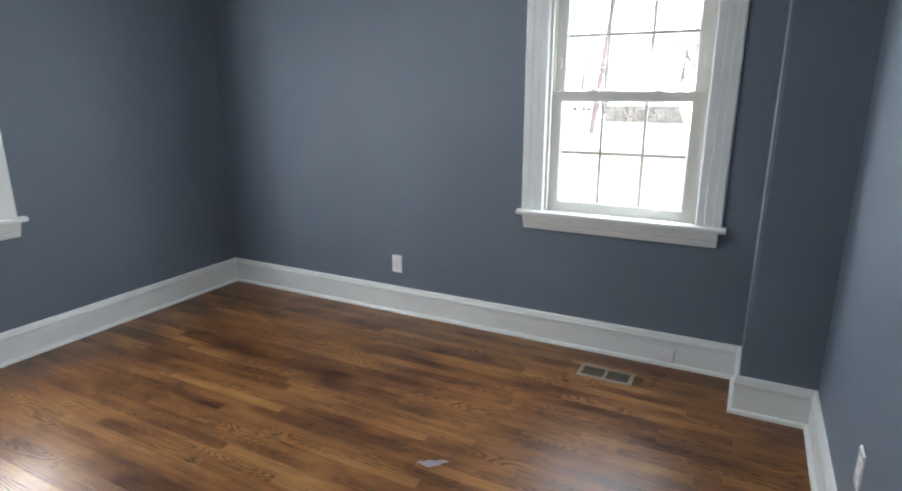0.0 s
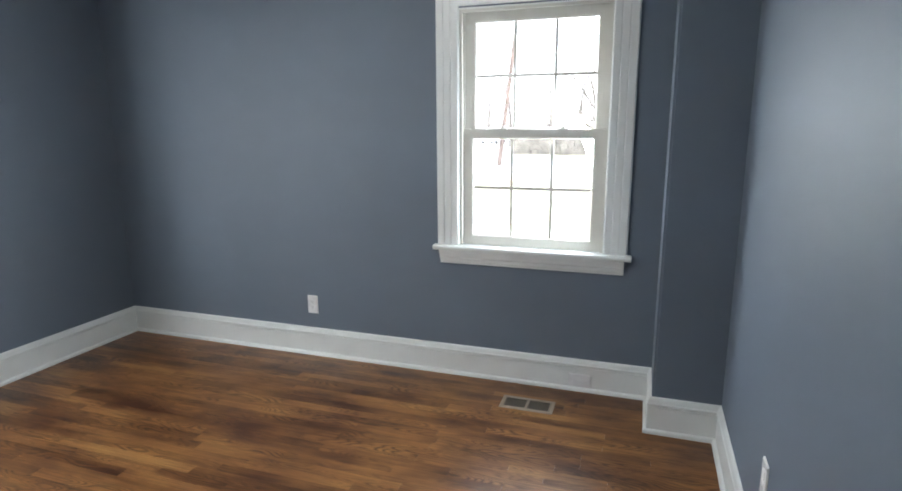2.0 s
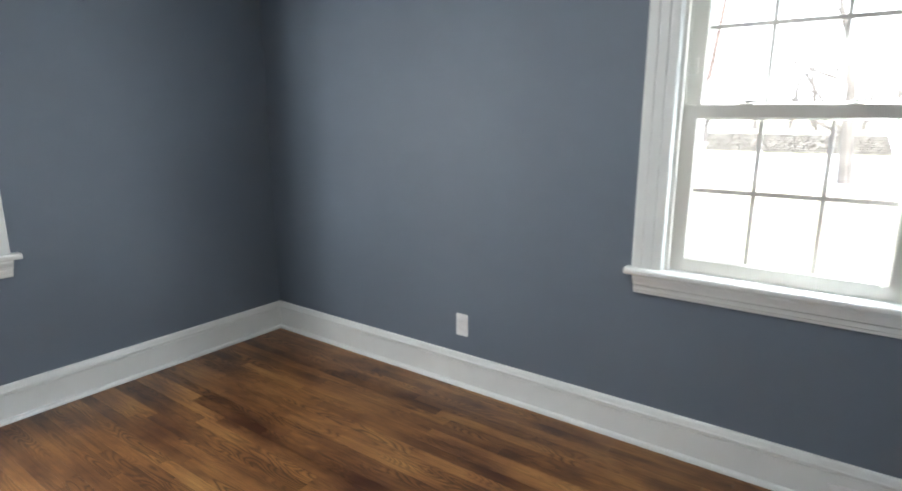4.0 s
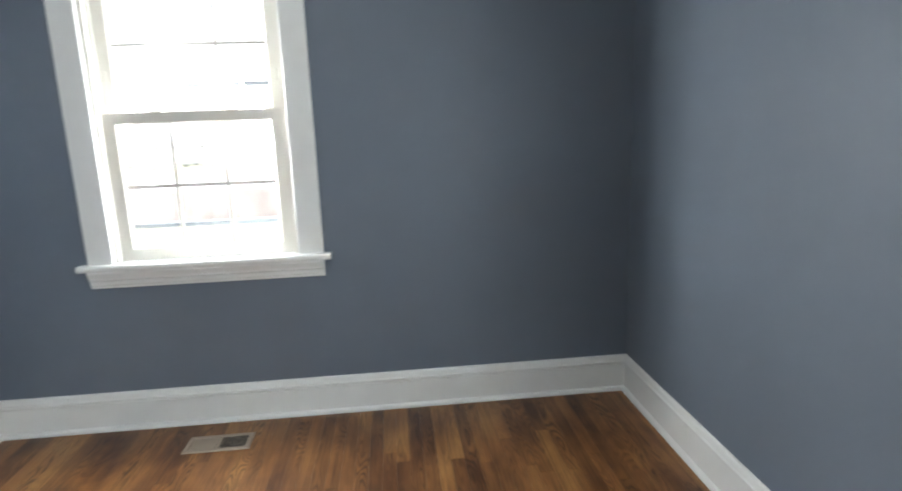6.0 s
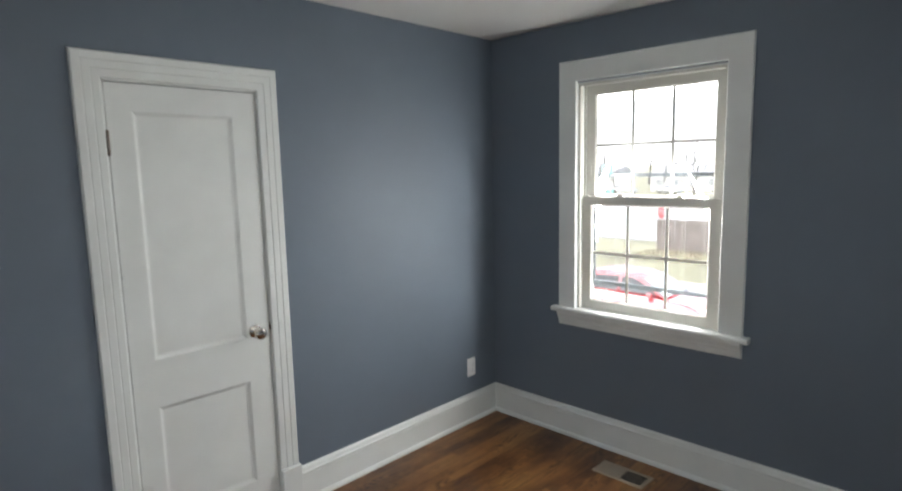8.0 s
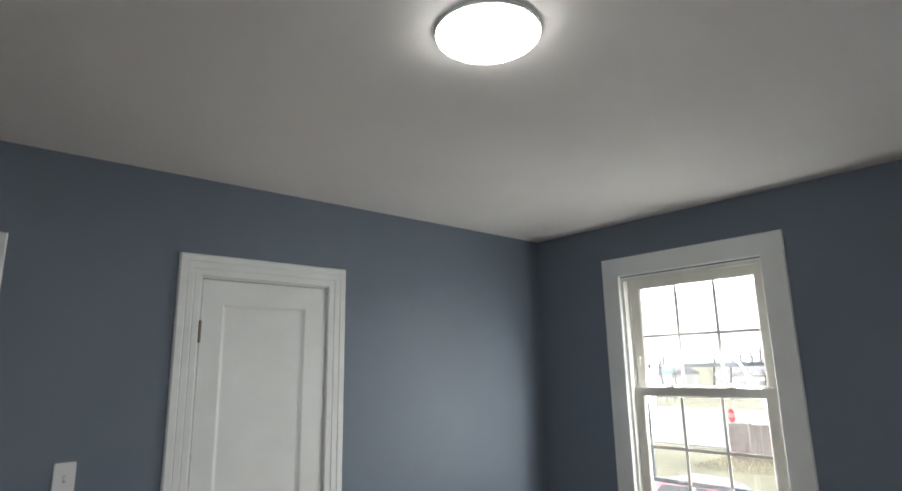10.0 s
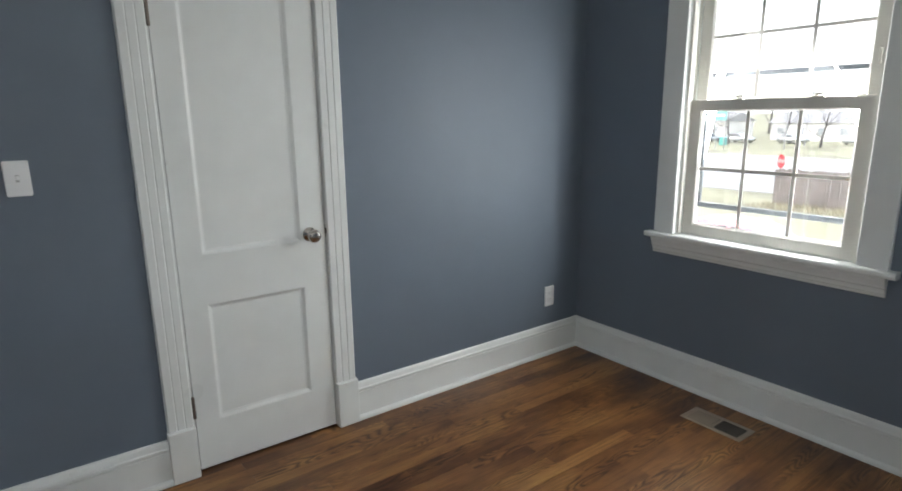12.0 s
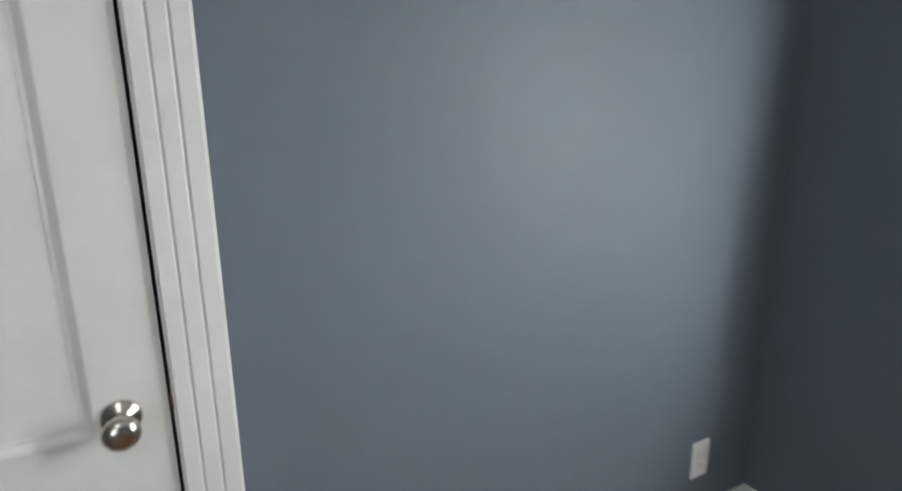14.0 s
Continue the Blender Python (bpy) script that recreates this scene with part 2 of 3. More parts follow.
tagged(finish("wall_outside_east", boxes((XE + HALF, -5.35, FOOT, XE + OUT, YN + HALF, HT + 0.1)), SIDING), "plain pale outer wall", "wall", kind="structure")
tagged(finish("wall_outside_south", boxes((XW - HALF, YS - INN - 0.15, FOOT, 0.99, YS - INN, HT + 0.1), (0.85, -5.35, FOOT, 0.99, YS - INN - 0.15, HT + 0.1),
                                          (0.99, -5.35, FOOT, XE + HALF, -5.21, HT + 0.1)), SIDING), "plain pale outer wall", "wall", kind="structure")
tagged(finish("wall_south", boxes(
    (XW, YS - INN, -0.2, CX0, YS, HT + 0.1), (CX1, YS - INN, -0.2, EX0, YS, HT + 0.1), (EX1, YS - INN, -0.2, XE, YS, HT + 0.1),
    (CX0, YS - INN, CZ, CX1, YS, HT + 0.1), (EX0, YS - INN, EZ, EX1, YS, HT + 0.1)), WALL),
    "smooth blue-grey painted wall with closet door and entry", "wall", kind="structure")
chase = boxes((JX, JY, -0.1, XE, YN, HT + 0.1))
bmesh.ops.bevel(chase, geom=[e for e in chase.edges if all(abs(v.co.x - JX) + abs(v.co.y - JY) < 0.001 for v in e.verts)],
                offset=0.011, segments=5, affect="EDGES")
tagged(finish("wall_chase", chase, WALL), "blue-grey painted boxed chase in the corner", "wall", kind="structure")
tagged(finish("wall_closet", boxes((1.1, -3.85, -0.2, 2.78, -3.75, HT), (1.0, -3.85, -0.2, 1.1, YS - INN, HT), (2.78, -3.85, -0.2, 2.88, YS - INN, HT)), WALL),
       "plain closet walls behind the closed door", "wall", kind="structure")
tagged(finish("wall_hall", boxes((2.88, -5.2, -0.2, XE, -5.1, HT), (2.78, -5.2, -0.2, 2.88, -3.85, HT)), WALL),
       "plain hall walls behind the entry", "wall", kind="structure")
tagged(finish("ceiling", boxes((XW, YS, HT, XE, YN, HT + 0.12), (1.0, -5.2, HT, XE, YS, HT + 0.12)), CEIL),
       "flat white painted ceiling", "ceiling", kind="structure")
tagged(finish("roof_slab", boxes((XW - 0.30, -5.4, HT + 0.121, XE + 0.30, YN + 0.30, HT + 0.3)), CEIL), "plain roof above the ceiling", "roof", kind="structure")

BASE = ((0, 0), (0, 0.034), (0.008, 0.0335), (0.015, 0.030), (0.019, 0.024), (0.0205, 0.0165), (0.138, 0.0165), (0.1385, 0.0095), (0.1415, 0.0095), (0.142, 0.0205), (0.156, 0.0215),
        (0.161, 0.0175), (0.170, 0.0150), (0.179, 0.012), (0.185, 0.007), (0.187, 0))


def baseboard(p0, p1, out, m0, m1):
    ob = finish("baseboard", molding(BASE, (*p0, 0), (*p1, 0), (0, 0, 1), (*out, 0), m0, m1, "b"), TRIM)
    return tagged(ob, "tall white baseboard with a moulded cap and shoe", "baseboard", kind="structure")


baseboard((XW, YN), (JX, YN), (0, -1), 1, -1)
baseboard((JX, YN), (JX, JY), (-1, 0), 1, 1)
baseboard((JX, JY), (XE, JY), (0, -1), -1, -1)
baseboard((XE, JY), (XE, YS), (-1, 0), 1, 0)
baseboard((2.928, YS), (2.343, YS), (0, 1), 0, 0)
baseboard((1.521, YS), (XW, YS), (0, 1), 0, -1)
baseboard((XW, YS), (XW, YN), (1, 0), 1, -1)

FLUTED = ((0, 0), (0, 0.012), (0.005, 0.016), (0.028, 0.016), (0.031, 0.0142), (0.035, 0.0180), (0.059, 0.0180),
          (0.062, 0.0162), (0.066, 0.0200), (0.091, 0.0200), (0.097, 0.014), (0.097, 0))
WINDOW_FLUTED = tuple((a * 1.32, b) for a, b in FLUTED)
FLAT = ((0, 0), (0, 0.016), (0.003, 0.019), (0.110, 0.019), (0.115, 0.014), (0.115, 0))


# ---------------------------------------------------------------- windows
def make_window(name, m, profile, label):
    """A double-hung window, six panes a sash; x along the wall, y outwards, z up."""
    w = empty(name, m, label, "window", kind="structure")
    cw = profile[-1][0]
    ci, ct = 0.412, 2.135
    out, top = (0, -1, 0), ct
    for s in (-1, 1):
        part("side_casing", molding(profile, (s * ci, 0, 0.812), (s * ci, 0, top), (s, 0, 0), out, 0, 1), TRIM, w)
    part("head_casing", molding(profile, (-ci, 0, top), (ci, 0, top), (0, 0, 1), out, -1, 1), TRIM, w)
    sill = ((0.785, -0.048), (0.785, 0.03), (0.812, 0.03), (0.812, -0.045), (0.808, -0.050), (0.803, -0.052), (0.792, -0.052))
    sill = [(z, -y) for z, y in sill]
    part("window_sill", molding(sill, (-0.561, 0, 0), (0.561, 0, 0), (0, 0, 1), out), TRIM, w)
    apron = ((0.700, 0), (0.700, 0.010), (0.703, 0.014), (0.713, 0.014), (0.7135, 0.007), (0.7165, 0.007), (0.717, 0.021), (0.736, 0.023), (0.7365, 0.012),
             (0.7405, 0.012), (0.741, 0.030), (0.752, 0.031), (0.766, 0.038), (0.775, 0.042), (0.785, 0.042), (0.785, 0))
    part("apron", molding(apron, (-0.525, 0, 0), (0.525, 0, 0), (0, 0, 1), out), TRIM, w)
    frame_bm = boxes((-HOLE, 0.0, 0.80, -0.408, OUT, 2.127), (0.408, 0.0, 0.80, HOLE, OUT, 2.127), (-0.408, 0.0, 2.119, 0.408, OUT, 2.127),
                     (-0.408, 0.031, 0.80, 0.408, OUT, 0.815))
    part("jamb", frame_bm, TRIM, w)
    stops = bmesh.new()
    for s in (-1, 1):
        box(stops, *sorted((s * 0.394, s * 0.408))[:1], 0.004, 0.815, sorted((s * 0.394, s * 0.408))[1], 0.026, 2.119)
        box(stops, sorted((s * 0.396, s * 0.408))[0], 0.0665, 0.815, sorted((s * 0.396, s * 0.408))[1], 0.0705, 2.119)
        box(stops, sorted((s * 0.390, s * 0.408))[0], 0.112, 0.815, sorted((s * 0.390, s * 0.408))[1], 0.128, 2.119)
    box(stops, -0.394, 0.004, 2.105, 0.394, 0.026, 2.119)
    part("track", stops, VINYL, w)
    for low in (True, False):
        y0, y1 = (0.030, 0.064) if low else (0.073, 0.108)
        z0, z1 = (0.816, 1.478) if low else (1.436, 2.117)
        g0, g1 = (0.866, 1.434) if low else (1.482, 2.062)
        half, gx = 0.393, 0.339
        sash = part("lower_sash" if low else "upper_sash",
                    boxes((-half, y0, z0, -gx, y1, z1), (gx, y0, z0, half, y1, z1), (-gx, y0, z0, gx, y1, g0), (-gx, y0, g1, gx, y1, z1)), VINYL, w)
        bead = bmesh.new()
        ym = (y0 + y1) / 2
        for s in (-1, 1):
            molding(((0, 0), (0.008, 0), (0, 0.008)), (s * gx, ym - 0.008, g0), (s * gx, ym - 0.008, g1), (-s, 0, 0), (0, -1, 0), 1, -1, "a", bead)
        molding(((0, 0), (0.008, 0), (0, 0.008)), (-gx, ym - 0.008, g0), (gx, ym - 0.008, g0), (0, 0, 1), (0, -1, 0), 1, -1, "a", bead)
        molding(((0, 0), (0.008, 0), (0, 0.008)), (-gx, ym - 0.008, g1), (gx, ym - 0.008, g1), (0, 0, -1), (0, -1, 0), 1, -1, "a", bead)
        part("glazing_bead", bead, VINYL, sash)
        zm = (g0 + g1) / 2
        for k in (-1, 1):
            part("muntin", soft_box(k * gx / 3 - 0.008, ym - 0.0024, g0, k * gx / 3 + 0.008, ym + 0.0024, g1, 0.0010, 1), VINYL, sash)
        part("muntin", soft_box(-gx, ym - 0.0021, zm - 0.008, gx, ym + 0.0027, zm + 0.008, 0.0010, 1), VINYL, sash)
        for i in range(3):
            for j in range(2):
                a = -gx + 2 * gx * i / 3
                c = g0 + (g1 - g0) * j / 2
                p = part("pane", boxes((a + 0.007, ym - 0.0012, c + 0.007, a + 2 * gx / 3 - 0.007, ym + 0.0012, c + (g1 - g0) / 2 - 0.007)), GLASS, sash)
                p.visible_shadow = False
    for s in (-0.17, 0.17):
        lock = soft_box(s - 0.028, 0.036, 1.478, s + 0.028, 0.060, 1.487, 0.003)
        cam_top = lathe([(0.013, 1.486), (0.013, 1.496), (0.009, 1.500)], 16)
        bmesh.ops.translate(cam_top, vec=(s, 0.05, 0), verts=cam_top.verts)
        lever = soft_box(s - 0.004, 0.028, 1.490, s + 0.032, 0.040, 1.499, 0.003)
        for extra in (cam_top, lever):
            me = bpy.data.meshes.new("temporary")
            extra.to_mesh(me)
            lock.from_mesh(me)
            extra.free()
            bpy.data.meshes.remove(me)
        part("sash_lock", lock, VINYL, w, "small off-white cam lock")
    for s in (-1, 1):
        part("tilt_latch", soft_box(s * 0.372 - 0.018, 0.034, 1.478, s * 0.372 + 0.018, 0.052, 1.483, 0.002), VINYL, w)
        part("vent_stop", soft_box(s * 0.366 - 0.006, 0.068, 1.60, s * 0.366 + 0.006, 0.074, 1.66, 0.002), VINYL, w)
    return w


make_window("window_1", Matrix.Translation((WIN1, YN, 0)), WINDOW_FLUTED, "white double-hung window with fluted casing and deep sill")
make_window("window_2", Matrix.Translation((XW, WIN2, 0)) @ pose(0, 0, 0, 0, 0, 90), FLAT, "white double-hung window with flat casing and deep sill")


# ---------------------------------------------------------------- doors
def door_trim(name, x0, x1, zt, label):
    """Jambs, fluted casing and plinth blocks round an opening in the south wall."""
    t = empty(name, Matrix.Translation((0, YS, 0)), label, "door frame", kind="structure")
    part("jamb", boxes((x0, -INN, 0, x0 + 0.009, 0, zt), (x1 - 0.009, -INN, 0, x1, 0, zt), (x0, -INN, zt - 0.014, x1, 0, zt)), TRIM, t)
    i0, i1, it = x0 + 0.008, x1 - 0.001, zt - 0.008
    for x, s in ((i0, -1), (i1, 1)):
        part("side_casing", molding(FLUTED, (x, 0, 0.216), (x, 0, it), (s, 0, 0), (0, 1, 0), 0, 1), TRIM, t)
        part("plinth_block", soft_box(x - s * 0.002, 0, 0.0, x + s * 0.101, 0.0385, 0.218, 0.003), TRIM, t)
    part("head_casing", molding(FLUTED, (i0, 0, it), (i1, 0, it), (0, 0, 1), (0, 1, 0), -1, 1), TRIM, t)
    return t


door_trim("door_frame_closet", CX0, CX1, CZ, "white fluted door casing with plinth blocks")
door_trim("door_frame_entry", EX0, EX1, EZ, "white fluted casing round the open entry")


def panel_door(name, m, w, h, label):
    """Two recessed panels in a flat frame; x from the hinge side, y towards the room, z up; the face at y = 0."""
    d = empty(name, m, label, "door", kind="structure")
    th, st, right = 0.035, 0.090, w - 0.109
    rails = ((0.0, 0.200), (0.694, 0.895), (1.898, h))
    part("stile", boxes((0, -th, 0, st, 0, h)), TRIM, d)
    part("stile", boxes((right, -th, 0, w, 0, h)), TRIM, d)
    for a, b in rails:
        part("rail", boxes((st, -th, a, right, 0, b)), TRIM, d)
    for (z0, z1) in ((0.200, 0.694), (0.895, 1.898)):
        x0, x1 = st, right
        part("panel", boxes((x0, -th + 0.004, z0, x1, -0.011, z1)), TRIM, d)
        stick = bmesh.new()
        prof = ((0, -0.011), (0, -0.0008), (0.003, -0.0016), (0.009, -0.0050), (0.014, -0.0080), (0.020, -0.0092), (0.020, -0.011))
        molding(prof, (x0, 0, z0), (x1, 0, z0), (0, 0, 1), (0, 1, 0), 1, -1, "a", stick)
        molding(prof, (x0, 0, z1), (x1, 0, z1), (0, 0, -1), (0, 1, 0), 1, -1, "a", stick)
        molding(prof, (x0, 0, z0), (x0, 0, z1), (1, 0, 0), (0, 1, 0), 1, -1, "a", stick)
        molding(prof, (x1, 0, z0), (x1, 0, z1), (-1, 0, 0), (0, 1, 0), 1, -1, "a", stick)
        part("panel_moulding", stick, TRIM, d)
    return d


door = panel_door("door_closet", Matrix.Translation((2.231, YS - 0.001, 0.008)) @ Matrix.Diagonal((-1, 1, 1, 1)), 0.602, 2.003,
                  "closed white two-panel closet door with a round knob")
knob = lathe([(0.030, 0.0), (0.031, 0.003), (0.028, 0.007), (0.014, 0.010), (0.0105, 0.016), (0.0105, 0.034), (0.015, 0.039), (0.025, 0.045),
              (0.0285, 0.053), (0.0285, 0.060), (0.025, 0.067), (0.015, 0.072), (0.004, 0.0735)], 40, "y")
bmesh.ops.translate(knob, vec=(0.531, 0, 0.922), verts=knob.verts)
part("knob", knob, NICKEL, door, "round satin nickel knob", True)
part("latch", boxes((0.6015, -0.024, 0.918, 0.6065, -0.008, 0.940)), NICKEL, door)
for z in (0.237, 1.730):
    pin = lathe([(0.003, -0.004), (0.0062, 0.0), (0.0062, 0.028), (0.0056, 0.029), (0.0062, 0.030), (0.0062, 0.058), (0.0056, 0.059),
                 (0.0062, 0.060), (0.0062, 0.088), (0.003, 0.093)], 16)
    bmesh.ops.translate(pin, vec=(-0.003, 0.007, z), verts=pin.verts)
    part("hinge", pin, BRONZE, door, "dark worn metal hinge knuckle")
strike = empty("strike_plate", Matrix.Translation((CX0 + 0.009, YS - 0.012, 0.936)), "small nickel strike plate in the jamb", "strike plate")
part("plate", boxes((0.0, -0.012, -0.028, 0.0015, 0.010, 0.028)), NICKEL, strike)
part("lip", soft_box(-0.002, 0.0105, -0.012, 0.0035, 0.0165, 0.012, 0.001, 1), BRONZE, strike, "dark curved strike lip")


# ---------------------------------------------------------------- plates on the walls
def wall_plate(name, m, kind, label, category, group=""):
    """A cover plate; x along the wall, y out of it, z up from the centre."""
    p = empty(name, m, label, category, group)
    w, h = (0.0350, 0.0572) if kind == "switch" else (0.0375, 0.061)
    bm = box(bmesh.new(), -w, 0, -h, w, 0.006, h)
    bmesh.ops.bevel(bm, geom=[e for e in bm.edges if any(v.co.y > 0.003 for v in e.verts)], offset=0.003, segments=3, affect="EDGES")
    part("plate", bm, PLATE, p)
    for z in (-0.0415, 0.0415) if kind == "switch" else (0.0,):
        s = lathe([(0.003, 0.006), (0.003, 0.0068), (0.002, 0.0072)], 10, "y")
        bmesh.ops.translate(s, vec=(0, 0, z), verts=s.verts)
        part("screw", s, PLATE, p)
    if kind == "switch":
        part("toggle", soft_box(-0.0045, 0.005, -0.004, 0.0045, 0.017, 0.009, 0.002), PLATE, p)
        # Raised grey bar; the shade in the slot round the toggle is its colour.
        part("toggle_slot", soft_box(-0.0055, 0.004, -0.012, 0.0055, 0.0064, 0.012, 0.001, 1), TOGGLE_SHADE, p)
    if kind == "outlet":
        for z in (-0.0195, 0.0195):
            part("socket", soft_box(-0.0165, 0.004, z - 0.014, 0.0165, 0.0078, z + 0.014, 0.0025), PLATE, p)
            # Thin raised bars; the shade inside the slots is put into their grey.
            slots = boxes((-0.0075, 0.0076, z - 0.002, -0.0055, 0.0081, z + 0.006), (0.0055, 0.0076, z - 0.001, 0.0075, 0.0081, z + 0.006),
                          (-0.002, 0.0076, z - 0.009, 0.002, 0.0081, z - 0.005))
            part("slots", slots, SLOT_SHADE, p)
    return p


wall_plate("wall_outlet", Matrix.Translation((1.525, YN, 0.347)) @ pose(0, 0, 0, 0, 0, 180), "outlet", "white duplex outlet on the blue-grey wall", "outlet", "wall outlets")
wall_plate("wall_outlet", Matrix.Translation((0.224, YS, 0.362)), "outlet", "white duplex outlet on the blue-grey wall", "outlet", "wall outlets")
wall_plate("wall_outlet", Matrix.Translation((XE, -1.322, 0.424)) @ pose(0, 0, 0, 0, 0, 90), "outlet", "white duplex outlet on the blue-grey wall", "outlet", "wall outlets")
wall_plate("light_switch", Matrix.Translation((2.670, YS, 1.238)), "switch", "white toggle light switch beside the closet door", "switch")
blank = wall_plate("baseboard_outlet_cover", Matrix.Translation((3.272, YN - 0.0195, 0.064)) @ pose(0, 0, 0, 0, 90, 180), "blank", "white outlet cover lying sideways on the baseboard", "outlet cover")


# ---------------------------------------------------------------- floor registers
def floor_register(m, closed, label):
    """A louvred floor grille; x along its length, z up; closed: the banks whose damper is shut."""
    r = empty("floor_register", m, label, "floor register", "floor registers")
    L, W = 0.145, 0.072
    rim = ((0, 0), (0, 0.0015), (0.006, 0.0048), (0.020, 0.0052), (0.022, 0.003), (0.022, 0))
    for a, b, side in (((-L, -W), (L, -W), (0, 1)), ((L, -W), (L, W), (-1, 0)), ((L, W), (-L, W), (0, -1)), ((-L, W), (-L, -W), (1, 0))):
        part("frame", molding(rim, (*a, 0), (*b, 0), (*side, 0), (0, 0, 1), 1, -1), REGISTER, r)
    part("bar", soft_box(-0.008, -W + 0.021, 0.0005, 0.008, W - 0.021, 0.0046, 0.0012, 1), REGISTER, r)
    # Flat sheet on the floor; the duct's inner shade is put into its near-black colour.
    part("duct_shade_sheet", boxes((-L + 0.02, -W + 0.02, 0.0002, L - 0.02, W - 0.02, 0.0008)), DUCT_SHADE, r)
    for bank in (0, 1):
        x0 = (-L + 0.024) if bank == 0 else 0.011
        if bank in closed:
            part("damper", soft_box(x0 - 0.001, -W + 0.023, 0.001, x0 + 0.110, W - 0.023, 0.0022, 0.0004, 1), REGISTER, r)
        for i in range(10):
            x = x0 + 0.003 + i * 0.0114
            bm = bmesh.new()
            molding(((0, 0.001), (0.0032, 0.0038), (0.0042, 0.0038), (0.0010, 0.001)), (x, -W + 0.0225, 0), (x, W - 0.0225, 0), (1, 0, 0), (0, 0, 1), 0, 0, "a", bm)
            part("louvre", bm, REGISTER, r)
    return r


floor_register(Matrix.Translation((3.023, -0.256, 0.0005)), (), "tan metal floor register with open louvres below the window")
floor_register(Matrix.Translation((0.203, -1.978, 0.0005)) @ pose(0, 0, 0, 0, 0, 90), (0,), "tan metal floor register with one half shut")

# ---------------------------------------------------------------- dried paint smear on the floor
smear_bm = bmesh.new()
smear_rim = []
for i in range(28):
    a = 2 * math.pi * i / 28
    r = 1 + 0.22 * math.sin(3 * a + 0.6) + 0.13 * math.sin(7 * a + 1.9)
    smear_rim.append(smear_bm.verts.new((0.058 * r * math.cos(a), 0.021 * r * math.sin(a), 0.0004)))
smear_bm.faces.new(smear_rim)
lifted = bmesh.ops.extrude_face_region(smear_bm, geom=smear_bm.faces[:])
for v in lifted["geom"]:
    if isinstance(v, bmesh.types.BMVert):
        v.co = Vector((v.co.x * 0.93, v.co.y * 0.9, 0.0010))
smear = finish("paint_smear", smear_bm, painted("dried_paint", (0.27, 0.245, 0.29), 0.6, 90.0, 30.0, 0.25, 0.3, 0.0004))
smear.matrix_world = pose(2.562, -1.352, 0.0, 0, 0, 34)
tagged(smear, "small pale lilac dried paint smear on the oak floor", "paint smear")

# ---------------------------------------------------------------- ceiling light
lamp = empty("ceiling_light", Matrix.Translation((2.079, -1.397, HT)), "round white flush ceiling light, switched on", "ceiling light")
part("base_ring", lathe([(0.134, 0.0), (0.140, -0.003), (0.141, -0.010), (0.138, -0.013), (0.134, -0.013)], 48), TRIM, lamp, "white metal rim", True)
part("diffuser", lathe([(0.136, -0.013), (0.135, -0.018), (0.122, -0.026), (0.092, -0.033), (0.046, -0.036), (0.004, -0.037)], 48), LAMP, lamp, "glowing white diffuser", True)

# ---------------------------------------------------------------- outside
GRASS = painted("winter_grass", (0.245, 0.238, 0.160), 0.9, 8.0, 0.25, 0.35, 0.5, 0.02)
WEED = painted("dry_weed", (0.36, 0.32, 0.22), 0.9, 6.0, 1.5, 0.4, 0.2, 0.01)
CONCRETE = painted("pale_concrete", (0.55, 0.545, 0.53), 0.85, 20.0, 0.5, 0.12, 0.3, 0.004)
ASPHALT = painted("worn_asphalt", (0.34, 0.34, 0.335), 0.85, 30.0, 0.4, 0.15, 0.3, 0.004)
STONE = painted("field_stone", (0.15, 0.142, 0.130), 0.85, 9.0, 1.7, 0.35, 0.6, 0.02)
POLE = painted("pole_wood", (0.105, 0.080, 0.070), 0.85, 12.0, 1.0, 0.25, 0.5, 0.01)
FENCE = painted("weathered_fence_wood", (0.225, 0.195, 0.182), 0.85, 14.0, 1.3, 0.25, 0.4, 0.006)
BARK = painted("bare_bark", (0.105, 0.096, 0.088), 0.9, 10.0, 2.0, 0.3, 0.6, 0.02)
RED = painted("red_car_paint", (0.42, 0.012, 0.020), 0.22, 40.0, 1.0, 0.04, 0.02, 0.0005)
GREYCAR = painted("grey_car_paint", (0.36, 0.38, 0.41), 0.25, 40.0, 1.0, 0.04, 0.02, 0.0005)
WHITECAR = painted("white_car_paint", (0.75, 0.75, 0.75), 0.25, 40.0, 1.0, 0.03, 0.02, 0.0005)
for paint in (RED, GREYCAR, WHITECAR):
    paint.node_tree.nodes["Principled BSDF"].inputs["Coat Weight"].default_value = 1.0
    paint.node_tree.nodes["Principled BSDF"].inputs["Coat Roughness"].default_value = 0.15
    paint.node_tree.nodes["Principled BSDF"].inputs["Coat IOR"].default_value = 3.0
CARGLASS = mat("car_glass", (0.08, 0.085, 0.09), 0.05)
# Paler than the side glass: the sky's reflection is put into its base colour.
WINDSHIELD_SKY = mat("windshield_sky_glass", (0.30, 0.33, 0.35), 0.05)
WINDSHIELD_SKY.node_tree.nodes["Principled BSDF"].inputs["IOR"].default_value = 2.4
TYRE = mat("tyre_rubber", (0.02, 0.02, 0.02), 0.8)
RIM = mat("wheel_rim", (0.5, 0.5, 0.5), 0.3, 1.0)
SIGNRED = mat("sign_red", (0.55, 0.02, 0.03), 0.5)
